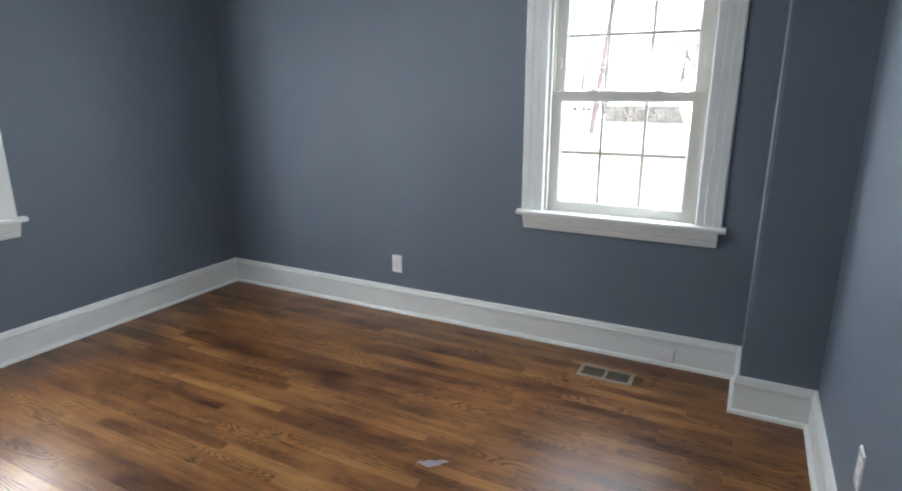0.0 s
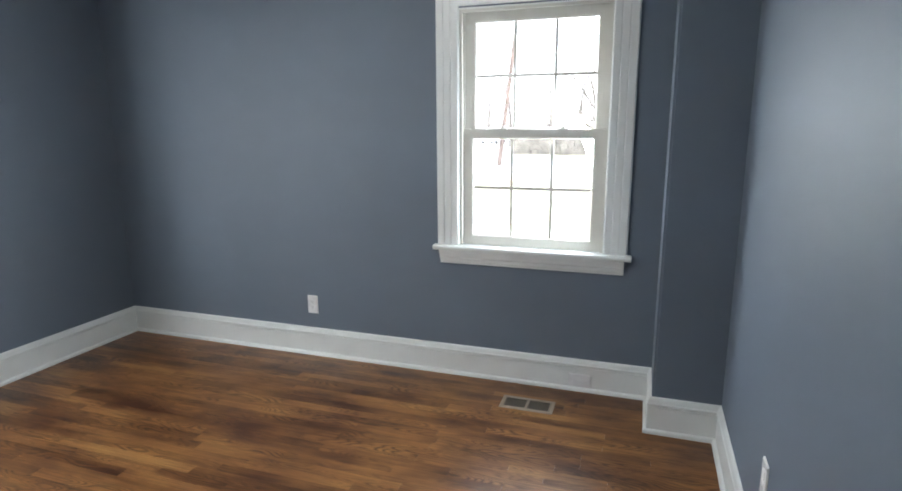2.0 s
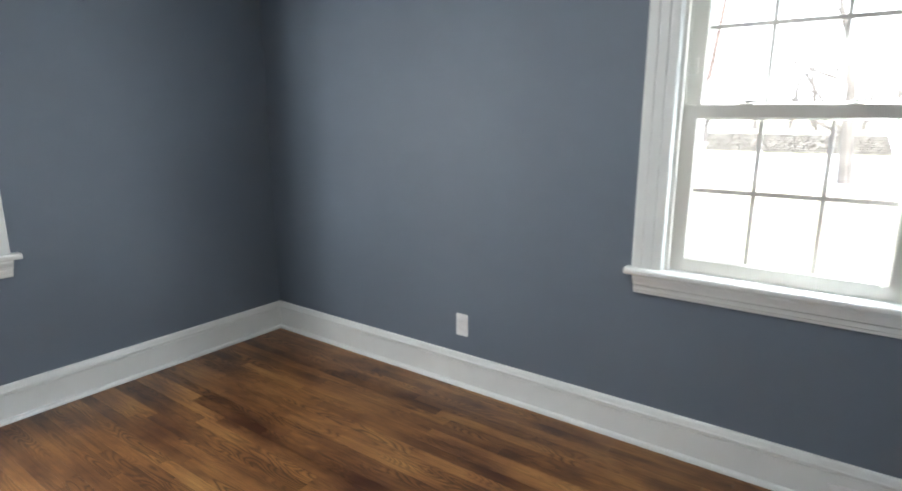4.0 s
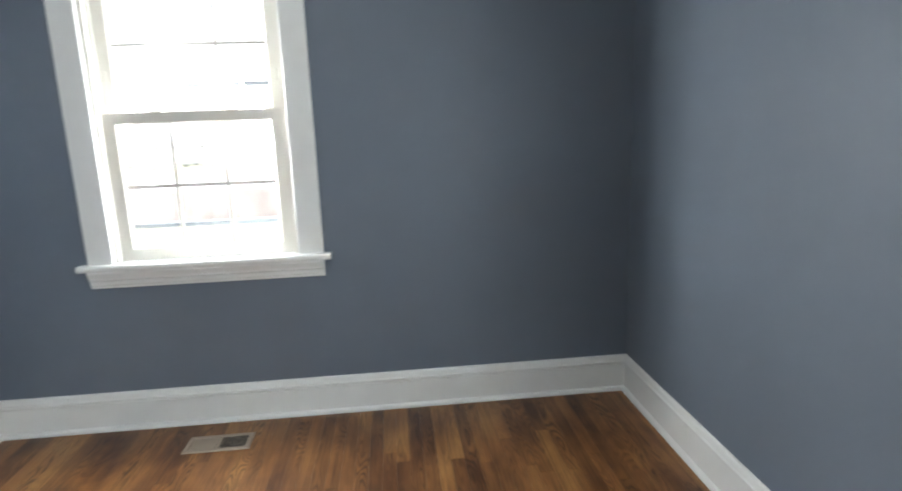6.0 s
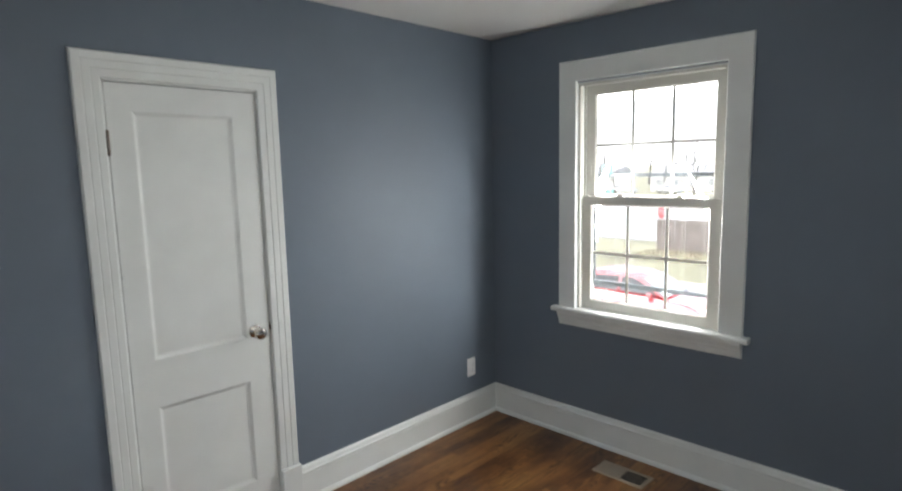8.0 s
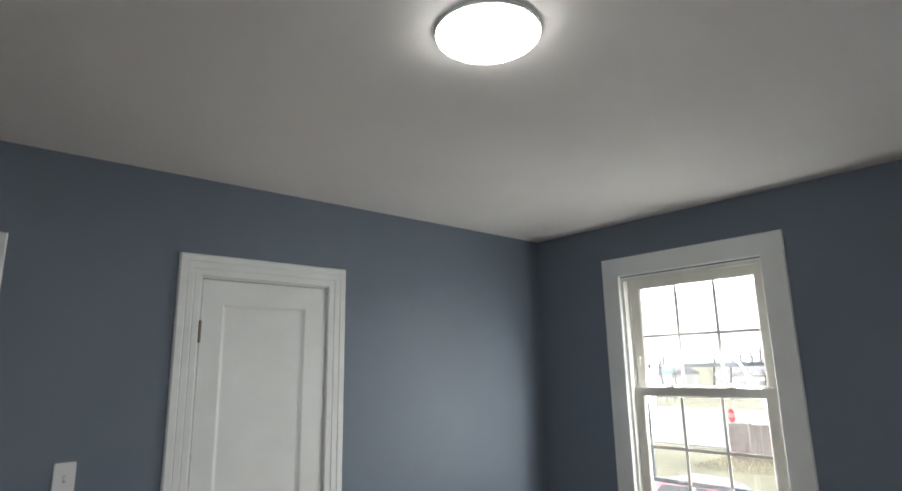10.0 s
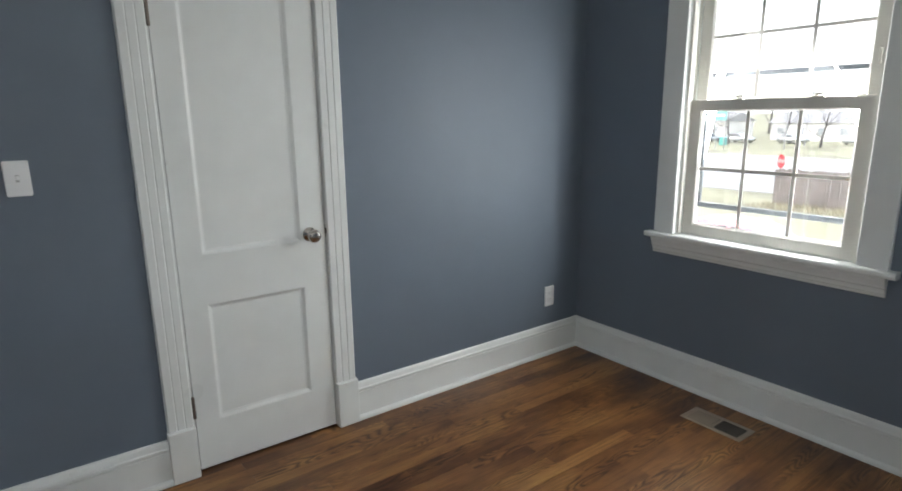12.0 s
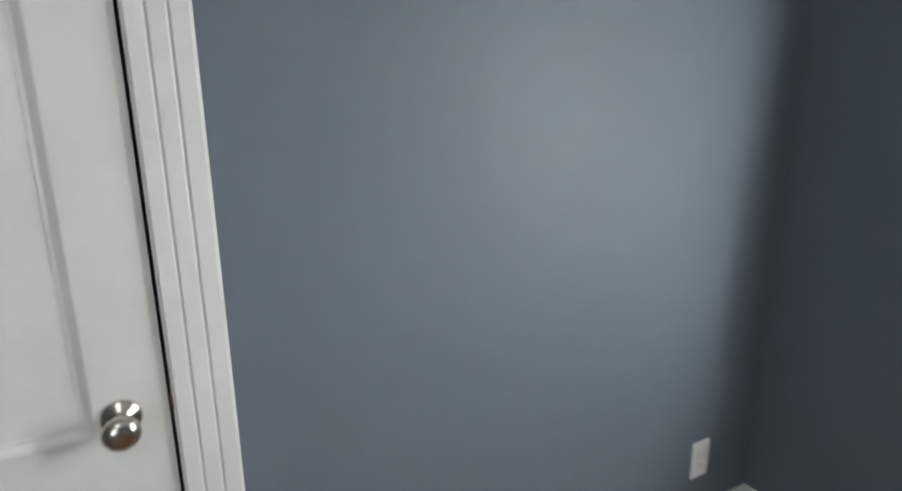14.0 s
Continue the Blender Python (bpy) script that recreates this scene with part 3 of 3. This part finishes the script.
SIGNWHITE = mat("sign_white", (0.8, 0.8, 0.8), 0.5)
STEEL = mat("galvanised_steel", (0.45, 0.45, 0.46), 0.5, 0.8)
SCREEN = mat("screen_frame", (0.18, 0.20, 0.215), 0.5)
MESH = mat("insect_mesh", (0.10, 0.10, 0.10), 0.7)
clear = MESH.node_tree.nodes.new("ShaderNodeBsdfTransparent")
weave = MESH.node_tree.nodes.new("ShaderNodeMixShader")
weave.inputs[0].default_value = 0.16
link(MESH, clear.outputs[0], weave.inputs[1])
link(MESH, MESH.node_tree.nodes["Principled BSDF"].outputs[0], weave.inputs[2])
link(MESH, weave.outputs[0], MESH.node_tree.nodes["Material Output"].inputs["Surface"])
SHINGLE = painted("grey_roof", (0.30, 0.30, 0.31), 0.9, 10.0, 0.6, 0.2, 0.4, 0.02)
DARKPANE = mat("far_window_pane", (0.36, 0.38, 0.40), 0.2)
TEAL = mat("teal_sign_paint", (0.12, 0.42, 0.38), 0.5)


def ground_z(x, y):
    """The land falls away west of the house and stays level to the north."""
    s = min(1, max(0, (-2.0 - x) / 5.5))
    k = min(1, max(0, (16.0 - y) / 14.0))
    return -0.8 - 2.4 * s * s * (3 - 2 * s) * k * k * (3 - 2 * k)


gm = bmesh.new()
xs = [-2500, -600, -200, -100, -60, -30] + [-20 + i for i in range(0, 31)] + [30, 100, 600, 2500]
ys = [-2500, -400, -100, -40, -20, -10, -5, 0, 2, 4, 6, 8, 10, 12, 14, 16, 20, 40, 100, 400, 2500]
grid = [[gm.verts.new((x, y, ground_z(x, y))) for y in ys] for x in xs]
for a, b in zip(grid, grid[1:]):
    for i in range(len(ys) - 1):
        gm.faces.new((a[i], b[i], b[i + 1], a[i + 1]))
tagged(finish("ground", gm, GRASS, True), "pale winter lawn sloping down beside the house", "ground", kind="structure")
tagged(finish("driveway", boxes((-20.4, -40, -3.3, -7.9, 2, -3.17)), CONCRETE), "pale concrete drive and lot below the house", "driveway", kind="structure")
tagged(finish("road", boxes((-62, -400, -3.3, -32, 2, -3.16)), ASPHALT), "pale worn road beyond the fence", "road", kind="structure")
tagged(finish("road_north", boxes((-400, 20, -0.9, 400, 37.5, -0.775)), ASPHALT), "worn road beyond the front lawn", "road", kind="structure")
tagged(finish("road_side", boxes((-17.5, 37.5, -0.9, -7.4, 160, -0.777)), ASPHALT), "pale side street beside the stone wall", "road", kind="structure")

# half screen outside the west window
screen = empty("window_screen", Matrix.Translation((XW, WIN2, 0)) @ pose(0, 0, 0, 0, 0, 90), "raised half screen in a grey metal frame outside the window", "window screen")
for name, r in (("rail", (-0.388, 0.136, 0.944, 0.388, 0.150, 0.970)), ("rail", (-0.388, 0.136, 1.588, 0.388, 0.150, 1.610)),
                ("stile", (-0.388, 0.136, 0.971, -0.368, 0.150, 1.587)), ("stile", (0.368, 0.136, 0.971, 0.388, 0.150, 1.587))):
    part(name, soft_box(*r, 0.002, 1), SCREEN, screen)
net = part("insect_mesh", boxes((-0.3675, 0.1425, 0.9715, 0.3675, 0.1435, 1.5865)), MESH, screen, "fine dark insect mesh")
net.visible_shadow = False

rng = random.Random(7)

# wooden fence
fence = empty("wooden_fence", Matrix.Translation((-28.4, 0, -3.2)), "weathered brown vertical board fence on grass", "fence")
board = finish("board", soft_box(-0.011, -0.070, 0.0, 0.011, 0.070, 1.0, 0.004, 1), FENCE)
board.parent = fence
first = True
y = -14.8
while y < -1.0:
    ob = board if first else new("board", board.data)
    first = False
    ob.parent = fence
    ob.matrix_basis = Matrix.Translation((rng.uniform(-0.01, 0.01), y, 0.02)) @ Matrix.Diagonal((1, 1, 1.78 + rng.uniform(-0.05, 0.05), 1)) @ pose(0, 0, 0, rng.uniform(-0.6, 0.6), 0, 0)
    y += 0.146
for z in (0.35, 1.4):
    part("fence_rail", boxes((-0.07, -14.85, z, -0.025, -1.0, z + 0.09)), FENCE, fence)
for i in range(7):
    part("fence_post", boxes((-0.17, -14.85 + i * 2.3, 0, -0.075, -14.75 + i * 2.3, 1.7)), FENCE, fence)

# dry weeds in front of the fence
tuft_v, tuft_f = [], []
for _ in range(4200):
    bx, by = -28.25 + 3.6 * rng.random() ** 1.6, rng.uniform(-15.2, -1.0)
    tall, a = rng.uniform(0.06, 0.30), rng.uniform(0, 2 * math.pi)
    lean = Vector((math.cos(a), math.sin(a), 0)) * tall * rng.uniform(0.1, 0.6)
    wide = Vector((-math.sin(a), math.cos(a), 0)) * 0.014
    foot = Vector((bx, by, -3.21))
    n = len(tuft_v)
    tuft_v += [foot - wide, foot + wide, foot + lean * 0.4 + Vector((0, 0, tall * 0.6)) + wide * 0.7, foot + lean * 0.4 + Vector((0, 0, tall * 0.6)) - wide * 0.7,
               foot + lean + Vector((0, 0, tall))]
    tuft_f += [(n, n + 1, n + 2, n + 3), (n + 3, n + 2, n + 4)]
tuft_me = bpy.data.meshes.new("dry_weeds")
tuft_me.from_pydata(tuft_v, [], tuft_f)
tuft_me.materials.append(WEED)
tagged(new("dry_weeds", tuft_me), "dry yellow-brown winter weeds along the fence", "weeds", kind="stuff")

# stop sign
stop = empty("stop_sign", Matrix.Translation((-30.6, -15.6, -3.2)) @ pose(0, 0, 0, 0, 0, 54), "red octagonal stop sign on a steel post", "road sign")
part("post", boxes((-0.03, -0.03, 0, 0.03, 0.0, 2.3)), STEEL, stop)
plate8 = lathe([(0.39, -0.042), (0.39, -0.036)], 8, "y")
bmesh.ops.rotate(plate8, cent=(0, 0, 0), matrix=Matrix.Rotation(radians(22.5), 3, "Y"), verts=plate8.verts)
bmesh.ops.translate(plate8, vec=(0, 0, 2.0), verts=plate8.verts)
part("sign_plate", plate8, SIGNRED, stop)
tx = bpy.data.curves.new("sign_text", "FONT")
tx.body, tx.size, tx.align_x, tx.align_y, tx.extrude = "STOP", 0.30, "CENTER", "CENTER", 0.001
tx.materials.append(SIGNWHITE)
txo = new("sign_text", tx)
txo.parent = stop
txo.matrix_basis = pose(0, -0.046, 2.0, 90, 0, 0)


def car(m, paint, label, high=1.6):
    """A crossover; x forwards, y to its left, z up from the road."""
    c = empty("parked_car", m, label, "car")
    k = high / 1.6
    side = [(-2.2, 0.35), (-2.25, 0.75), (-2.15, 1.0 * k), (-1.0, 1.02 * k), (0.75, 1.0 * k), (1.75, 0.92), (2.15, 0.75), (2.22, 0.4), (1.9, 0.28), (-1.9, 0.28)]
    bm = bmesh.new()
    rows = []
    for yy, inset in ((-0.9, 0.05), (-0.86, 0.0), (0.86, 0.0), (0.9, 0.05)):
        rows.append([bm.verts.new((x * (1 - 0.02 * (inset > 0)), yy, z)) for x, z in side])
    n = len(side)
    for a, b in zip(rows, rows[1:]):
        for i in range(n):
            bm.faces.new((a[i], a[(i + 1) % n], b[(i + 1) % n], b[i]))
    bm.faces.new(rows[0])
    bm.faces.new(rows[-1])
    bmesh.ops.bevel(bm, geom=bm.edges[:], offset=0.04, segments=2, affect="EDGES")
    part("body", bm, paint, c, "", True)
    low = [(-2.05, 1.0 * k), (-1.55, 1.52 * k), (-1.0, 1.6 * k), (0.0, 1.58 * k), (0.30, 1.50 * k), (1.15, 0.98 * k)]
    cab = bmesh.new()
    for s in (-1, 1):
        cab_row = [cab.verts.new((x, s * (0.86 - 0.27 * (z / k - 0.98)), z)) for x, z in low]
        if s == -1:
            keep = cab_row
        cab.faces.new(cab_row)
    for i in range(len(low)):
        j = (i + 1) % len(low)
        cab.faces.new((keep[i], keep[j], cab_row[j], cab_row[i]))
    bmesh.ops.bevel(cab, geom=cab.edges[:], offset=0.03, segments=2, affect="EDGES")
    part("cabin", cab, paint, c, "", True)
    for s in (-1, 1):
        for tri in (((-1.55, 1.08), (-1.30, 1.44), (-0.38, 1.50), (-0.38, 1.08)), ((-0.28, 1.08), (-0.28, 1.50), (0.10, 1.47), (0.34, 1.38), (0.86, 1.06))):
            g = bmesh.new()
            a = [g.verts.new((x, s * (0.875 - 0.27 * (z - 0.98)), z * k)) for x, z in tri]
            b = [g.verts.new((x, s * (0.84 - 0.27 * (z - 0.98)), z * k)) for x, z in tri]
            g.faces.new(a)
            g.faces.new(b)
            for i in range(len(tri)):
                j = (i + 1) % len(tri)
                g.faces.new((a[i], a[j], b[j], b[i]))
            part("side_window", g, CARGLASS, c)
        part("mirror", soft_box(0.62, s * 0.88, 1.0 * k, 0.76, s * 1.05, 1.13 * k, 0.03), paint, c)
        part("headlight", soft_box(1.85, s * 0.55, 0.68, 2.17, s * 0.86, 0.80, 0.03), SIGNWHITE, c)
        for x in (-1.35, 1.35):
            wheel = lathe([(0.20, -0.10), (0.33, -0.10), (0.35, -0.06), (0.35, 0.06), (0.33, 0.10), (0.20, 0.10)], 24, "y")
            bmesh.ops.translate(wheel, vec=(x, s * 0.82, 0.35), verts=wheel.verts)
            wh = part("wheel", wheel, TYRE, c, "", True)
            disc = lathe([(0.19, -0.102), (0.19, 0.102)], 20, "y")
            bmesh.ops.translate(disc, vec=(x, s * 0.82, 0.35), verts=disc.verts)
            part("rim", disc, RIM, wh)
    g = bmesh.new()
    ws = [(0.36, 1.48), (1.08, 1.03)]
    q = [g.verts.new((x + 0.03, s * (0.80 - 0.27 * (z - 0.98)), z * k + 0.012)) for x, z in ws for s in (-1, 1)]
    q2 = [g.verts.new((v.co.x - 0.03, v.co.y, v.co.z - 0.03)) for v in q]
    for r in (q, q2):
        g.faces.new((r[0], r[1], r[3], r[2]))
    for i, j in ((0, 1), (1, 3), (3, 2), (2, 0)):
        g.faces.new((q[i], q[j], q2[j], q2[i]))
    part("windshield", g, WINDSHIELD_SKY, c)
    return c


car(pose(-13.7, -8.6, -3.17, 0, 0, 90), RED, "red crossover parked on the concrete drive")
grey = car(pose(-88, -48, -3.2, 0, 0, 80), GREYCAR, "grey car parked beyond the road", 1.45)
for x, y, a in ((-90, -41, 70), (-92, -33, 160), (-86, -57, 66), (-87, -52.5, 162), (-94, -60, 72)):
    copy_thing(grey, pose(x, y, -3.2, 0, 0, a))
white = car(pose(-13.2, 62, -0.78, 0, 0, -96), WHITECAR, "white car parked on the far street", 1.7)


def house(m, w, d, h, label):
    """A low building seen from far off; x along its front, the front at y = 0."""
    b = empty("far_building", m, label, "building")
    part("wall", boxes((-w / 2, 0, 0, w / 2, d, h)), SIDING, b)
    part("roof", molding(((0, 0), (d / 2 + 0.4, 1.7), (d + 0.8, 0)), (-w / 2 - 0.4, -0.4, h), (w / 2 + 0.4, -0.4, h), (0, 1, 0), (0, 0, 1)), SHINGLE, b)
    n = int(w / 3)
    for i in range(n):
        x = -w / 2 + (i + 0.5) * w / n
        win = part("window", boxes((x - 0.65, -0.06, 0.9, x + 0.65, -0.002, 2.2)), SIGNWHITE, b)
        part("pane", boxes((x - 0.56, -0.075, 1.0, x + 0.56, -0.061, 2.1)), DARKPANE, win)
    return b


house(pose(-100, -38, -3.2, 0, 0, 90), 22, 9, 2.9, "long low white building with a grey roof")
house(pose(-104, -66, -3.2, 0, 0, 84), 14, 9, 3.0, "low white house with a grey roof")
house(pose(-106, -8, -3.2, 0, 0, 94), 16, 9, 3.0, "low white house with a grey roof")


def bare_tree(m, high, seed, label):
    """A leafless tree: tapered trunk, limbs and twigs."""
    r = random.Random(seed)
    t = empty("bare_tree", m, label, "tree", "bare winter trees")

    def limb(bm, p, way, length, radius, depth, sides):
        pts = [(p.copy(), radius)]
        q, d = p.copy(), way.copy()
        steps = 4
        for i in range(steps):
            d = (d + Vector((r.uniform(-1, 1), r.uniform(-1, 1), r.uniform(-0.2, 0.7))) * 0.16).normalized()
            q = q + d * length / steps
            pts.append((q.copy(), radius * (1 - 0.75 * (i + 1) / steps)))
        rings = []
        for c, rad in pts:
            a = d.orthogonal().normalized()
            b = d.cross(a)
            rings.append([bm.verts.new(c + (a * math.cos(2 * math.pi * k / sides) + b * math.sin(2 * math.pi * k / sides)) * rad) for k in range(sides)])
        for u, v in zip(rings, rings[1:]):
            for k in range(sides):
                bm.faces.new((u[k], u[(k + 1) % sides], v[(k + 1) % sides], v[k]))
        return pts, d

    trunk = bmesh.new()
    pts, d = limb(trunk, Vector((0, 0, -0.1)), Vector((0, 0, 1)), high * 0.75, high * 0.026, 0, 8)
    part("trunk", trunk, BARK, t)
    crown = bmesh.new()

    def grow(p, way, length, radius, depth):
        sub, dd = limb(crown, p, way, length, radius, depth, 4 if depth > 1 else 3)
        if depth == 0:
            return
        for _ in range(4):
            c, rad = sub[r.randint(1, 4)]
            w = (dd + Vector((r.uniform(-1, 1), r.uniform(-1, 1), r.uniform(-0.3, 0.9))) * 0.9).normalized()
            grow(c, w, length * r.uniform(0.45, 0.7), max(0.012, rad * 0.6), depth - 1)

    for i in range(9):
        c, rad = pts[r.randint(1, 4)]
        a = r.uniform(0, 2 * math.pi)
        grow(c, Vector((math.cos(a), math.sin(a), r.uniform(0.3, 1.0))).normalized(), high * r.uniform(0.25, 0.42), max(0.03, rad * 0.5), 2)
    part("crown", crown, BARK, t, "thin bare twigs")
    return t


TREE = "leafless grey-brown winter tree"
first_tree = bare_tree(pose(2.5, 21.0, -0.8), 9.0, 3, TREE)
second_tree = bare_tree(pose(-84, -62, -3.2), 8.5, 5, TREE)
for x, y, s, a in ((-82, -34, 0.9, 40), (-96, -20, 1.0, 200), (-85, -27, 0.8, 100), (-112, -50, 1.3, 10), (-114, -30, 1.4, 130), (-116, -72, 1.3, 250), (-83, -47, 0.75, 300), (-94, -44, 0.9, 60), (-80, -52, 0.8, 220), (-98, -58, 1.0, 320), (-90, -30, 0.9, 15)):
    o = copy_thing(second_tree, pose(x, y, -3.2, 0, 0, a))
    o.scale = (s, s, s)
for x, y, s, a in ((-22, 62, 1.0, 90), (-12, 66, 1.2, 30), (-4, 64, 1.1, 160), (4, 68, 1.2, 250), (-30, 70, 1.2, 10), (-17, 74, 1.3, 300), (-9, 52, 0.9, 120), (-1, 55, 0.8, 70), (2, 58, 1.0, 210), (-6, 58, 1.1, 330), (-14, 56, 0.9, 270), (5.5, 54, 0.9, 20), (-2.5, 72, 1.4, 45)):
    o = copy_thing(first_tree, pose(x, y, -0.8, 0, 0, a))
    o.scale = (s, s, s)

for i in range(22):
    o = copy_thing(second_tree, pose(-122 - 9 * (i % 3), -128 + 6.4 * i, -3.2, 0, 0, 73 * i))
    o.scale = (1.25 + 0.12 * (i % 4),) * 3

# street lamps, a shop sign and a bin across the road
for x, y, high in ((-75, -35.4, 8.5), (-85, -37.2, 7.5)):
    lamp_post = empty("street_pole", pose(x, y, -3.2), "thin grey steel street pole beyond the road", "street pole", "street poles")
    part("pole", lathe([(0.10, 0.0), (0.09, 1.0), (0.06, high), (0.01, high + 0.02)], 10), STEEL, lamp_post)
    part("arm", boxes((-0.04, 0, high - 0.15, 0.04, 1.3, high - 0.07)), STEEL, lamp_post)
sign = empty("shop_sign", pose(-70, -41.2, -3.2, 0, 0, 62), "teal sign board on two steel posts", "sign")
for x in (-0.9, 0.9):
    part("post", boxes((x - 0.05, 0, 0, x + 0.05, 0.1, 4.9)), STEEL, sign)
part("board", soft_box(-1.2, -0.09, 3.7, 1.2, -0.01, 4.85, 0.02), TEAL, sign)
part("stripe", boxes((-0.9, -0.1, 4.15, 0.9, -0.091, 4.40)), SIGNWHITE, sign)
trash = empty("waste_bin", pose(-80, -46.2, -3.2), "teal waste bin on the grass verge", "bin")
part("body", soft_box(-0.4, -0.4, 0.0, 0.4, 0.4, 1.0, 0.05), TEAL, trash)
part("lid", soft_box(-0.43, -0.43, 1.0, 0.43, 0.43, 1.09, 0.03), TEAL, trash)

# utility pole with crossarm and wires
pole = empty("utility_pole", pose(-4.1, 27.8, -0.8, 0, 6.6, 0), "leaning brown wooden utility pole by the road", "utility pole")
part("pole", lathe([(0.135, -0.3), (0.13, 2.0), (0.11, 6.0), (0.09, 10.0), (0.02, 10.05)], 12), POLE, pole)
part("crossarm", boxes((-1.2, 0.12, 9.2, 1.2, 0.22, 9.32)), POLE, pole)

# stone retaining wall
stone_wall = empty("stone_wall", pose(0, 40, -0.8), "low retaining wall of pale field stones", "stone wall")
part("core", boxes((-6.2, 0.12, -0.2, 14, 0.6, 1.12)), STONE, stone_wall)
shapes = []
for i in range(6):
    bm = box(bmesh.new(), -0.5, 0, -0.5, 0.5, 0.25, 0.5)
    for v in bm.verts:
        v.co += Vector((rng.uniform(-0.09, 0.09), rng.uniform(-0.05, 0.05), rng.uniform(-0.09, 0.09)))
    bmesh.ops.bevel(bm, geom=bm.edges[:], offset=0.09, segments=1, affect="EDGES")
    me = bpy.data.meshes.new("stone")
    bm.to_mesh(me)
    bm.free()
    me.materials.append(STONE)
    shapes.append(me)
z = 0.0
for course in range(8):
    h = rng.uniform(0.12, 0.16)
    x = -6.2 + rng.uniform(-0.1, 0.1)
    while x < 5:
        w = rng.uniform(0.24, 0.58)
        o = new("stone", rng.choice(shapes))
        o.parent = stone_wall
        o.matrix_basis = Matrix.Translation((x + w / 2, -0.06 + rng.uniform(-0.03, 0.03), z + h / 2)) @ Matrix.Diagonal((w * 0.97, 1, h * 0.96, 1))
        x += w
    z += h
part("bank", boxes((-6.2, 0.6, -0.2, 60, 60, 1.05)), GRASS, stone_wall)

# ---------------------------------------------------------------- floor strips
tagged(finish("floor", boxes((XW, YS - INN, -0.12, XE, YN, -0.012), (1.0, -5.2, -0.12, XE, YS - INN, -0.012)), SUBFLOOR),
       "stained oak strip floor with a glossy finish", "floor", kind="structure")
floor = bpy.data.objects["floor"]
WIDE = 0.0572
strip_bm = box(bmesh.new(), 0, 0, -0.012, 1, WIDE - 0.0005, 0)
strip_me = bpy.data.meshes.new("plank")
strip_bm.to_mesh(strip_me)
strip_bm.free()
strip_me.materials.append(OAK)


def strips(x0, x1, y0, y1, seed, lengths):
    r = random.Random(seed)
    y = y1 - WIDE
    while y > y0 - WIDE:
        x = x0
        while x < x1 - 0.001:
            n = min(r.uniform(*lengths), x1 - x)
            if x1 - x - n < 0.2:
                n = x1 - x
            o = new("plank", strip_me)
            o.parent = floor
            o.matrix_basis = Matrix.Translation((x, y, 0)) @ Matrix.Diagonal((n - 0.0008, 1, 1, 1))
            x += n
        y -= WIDE


strips(XW, XE, YS, YN, 11, (0.35, 1.15))
strips(1.1, XE, -5.1, YS, 12, (1.6, 2.6))
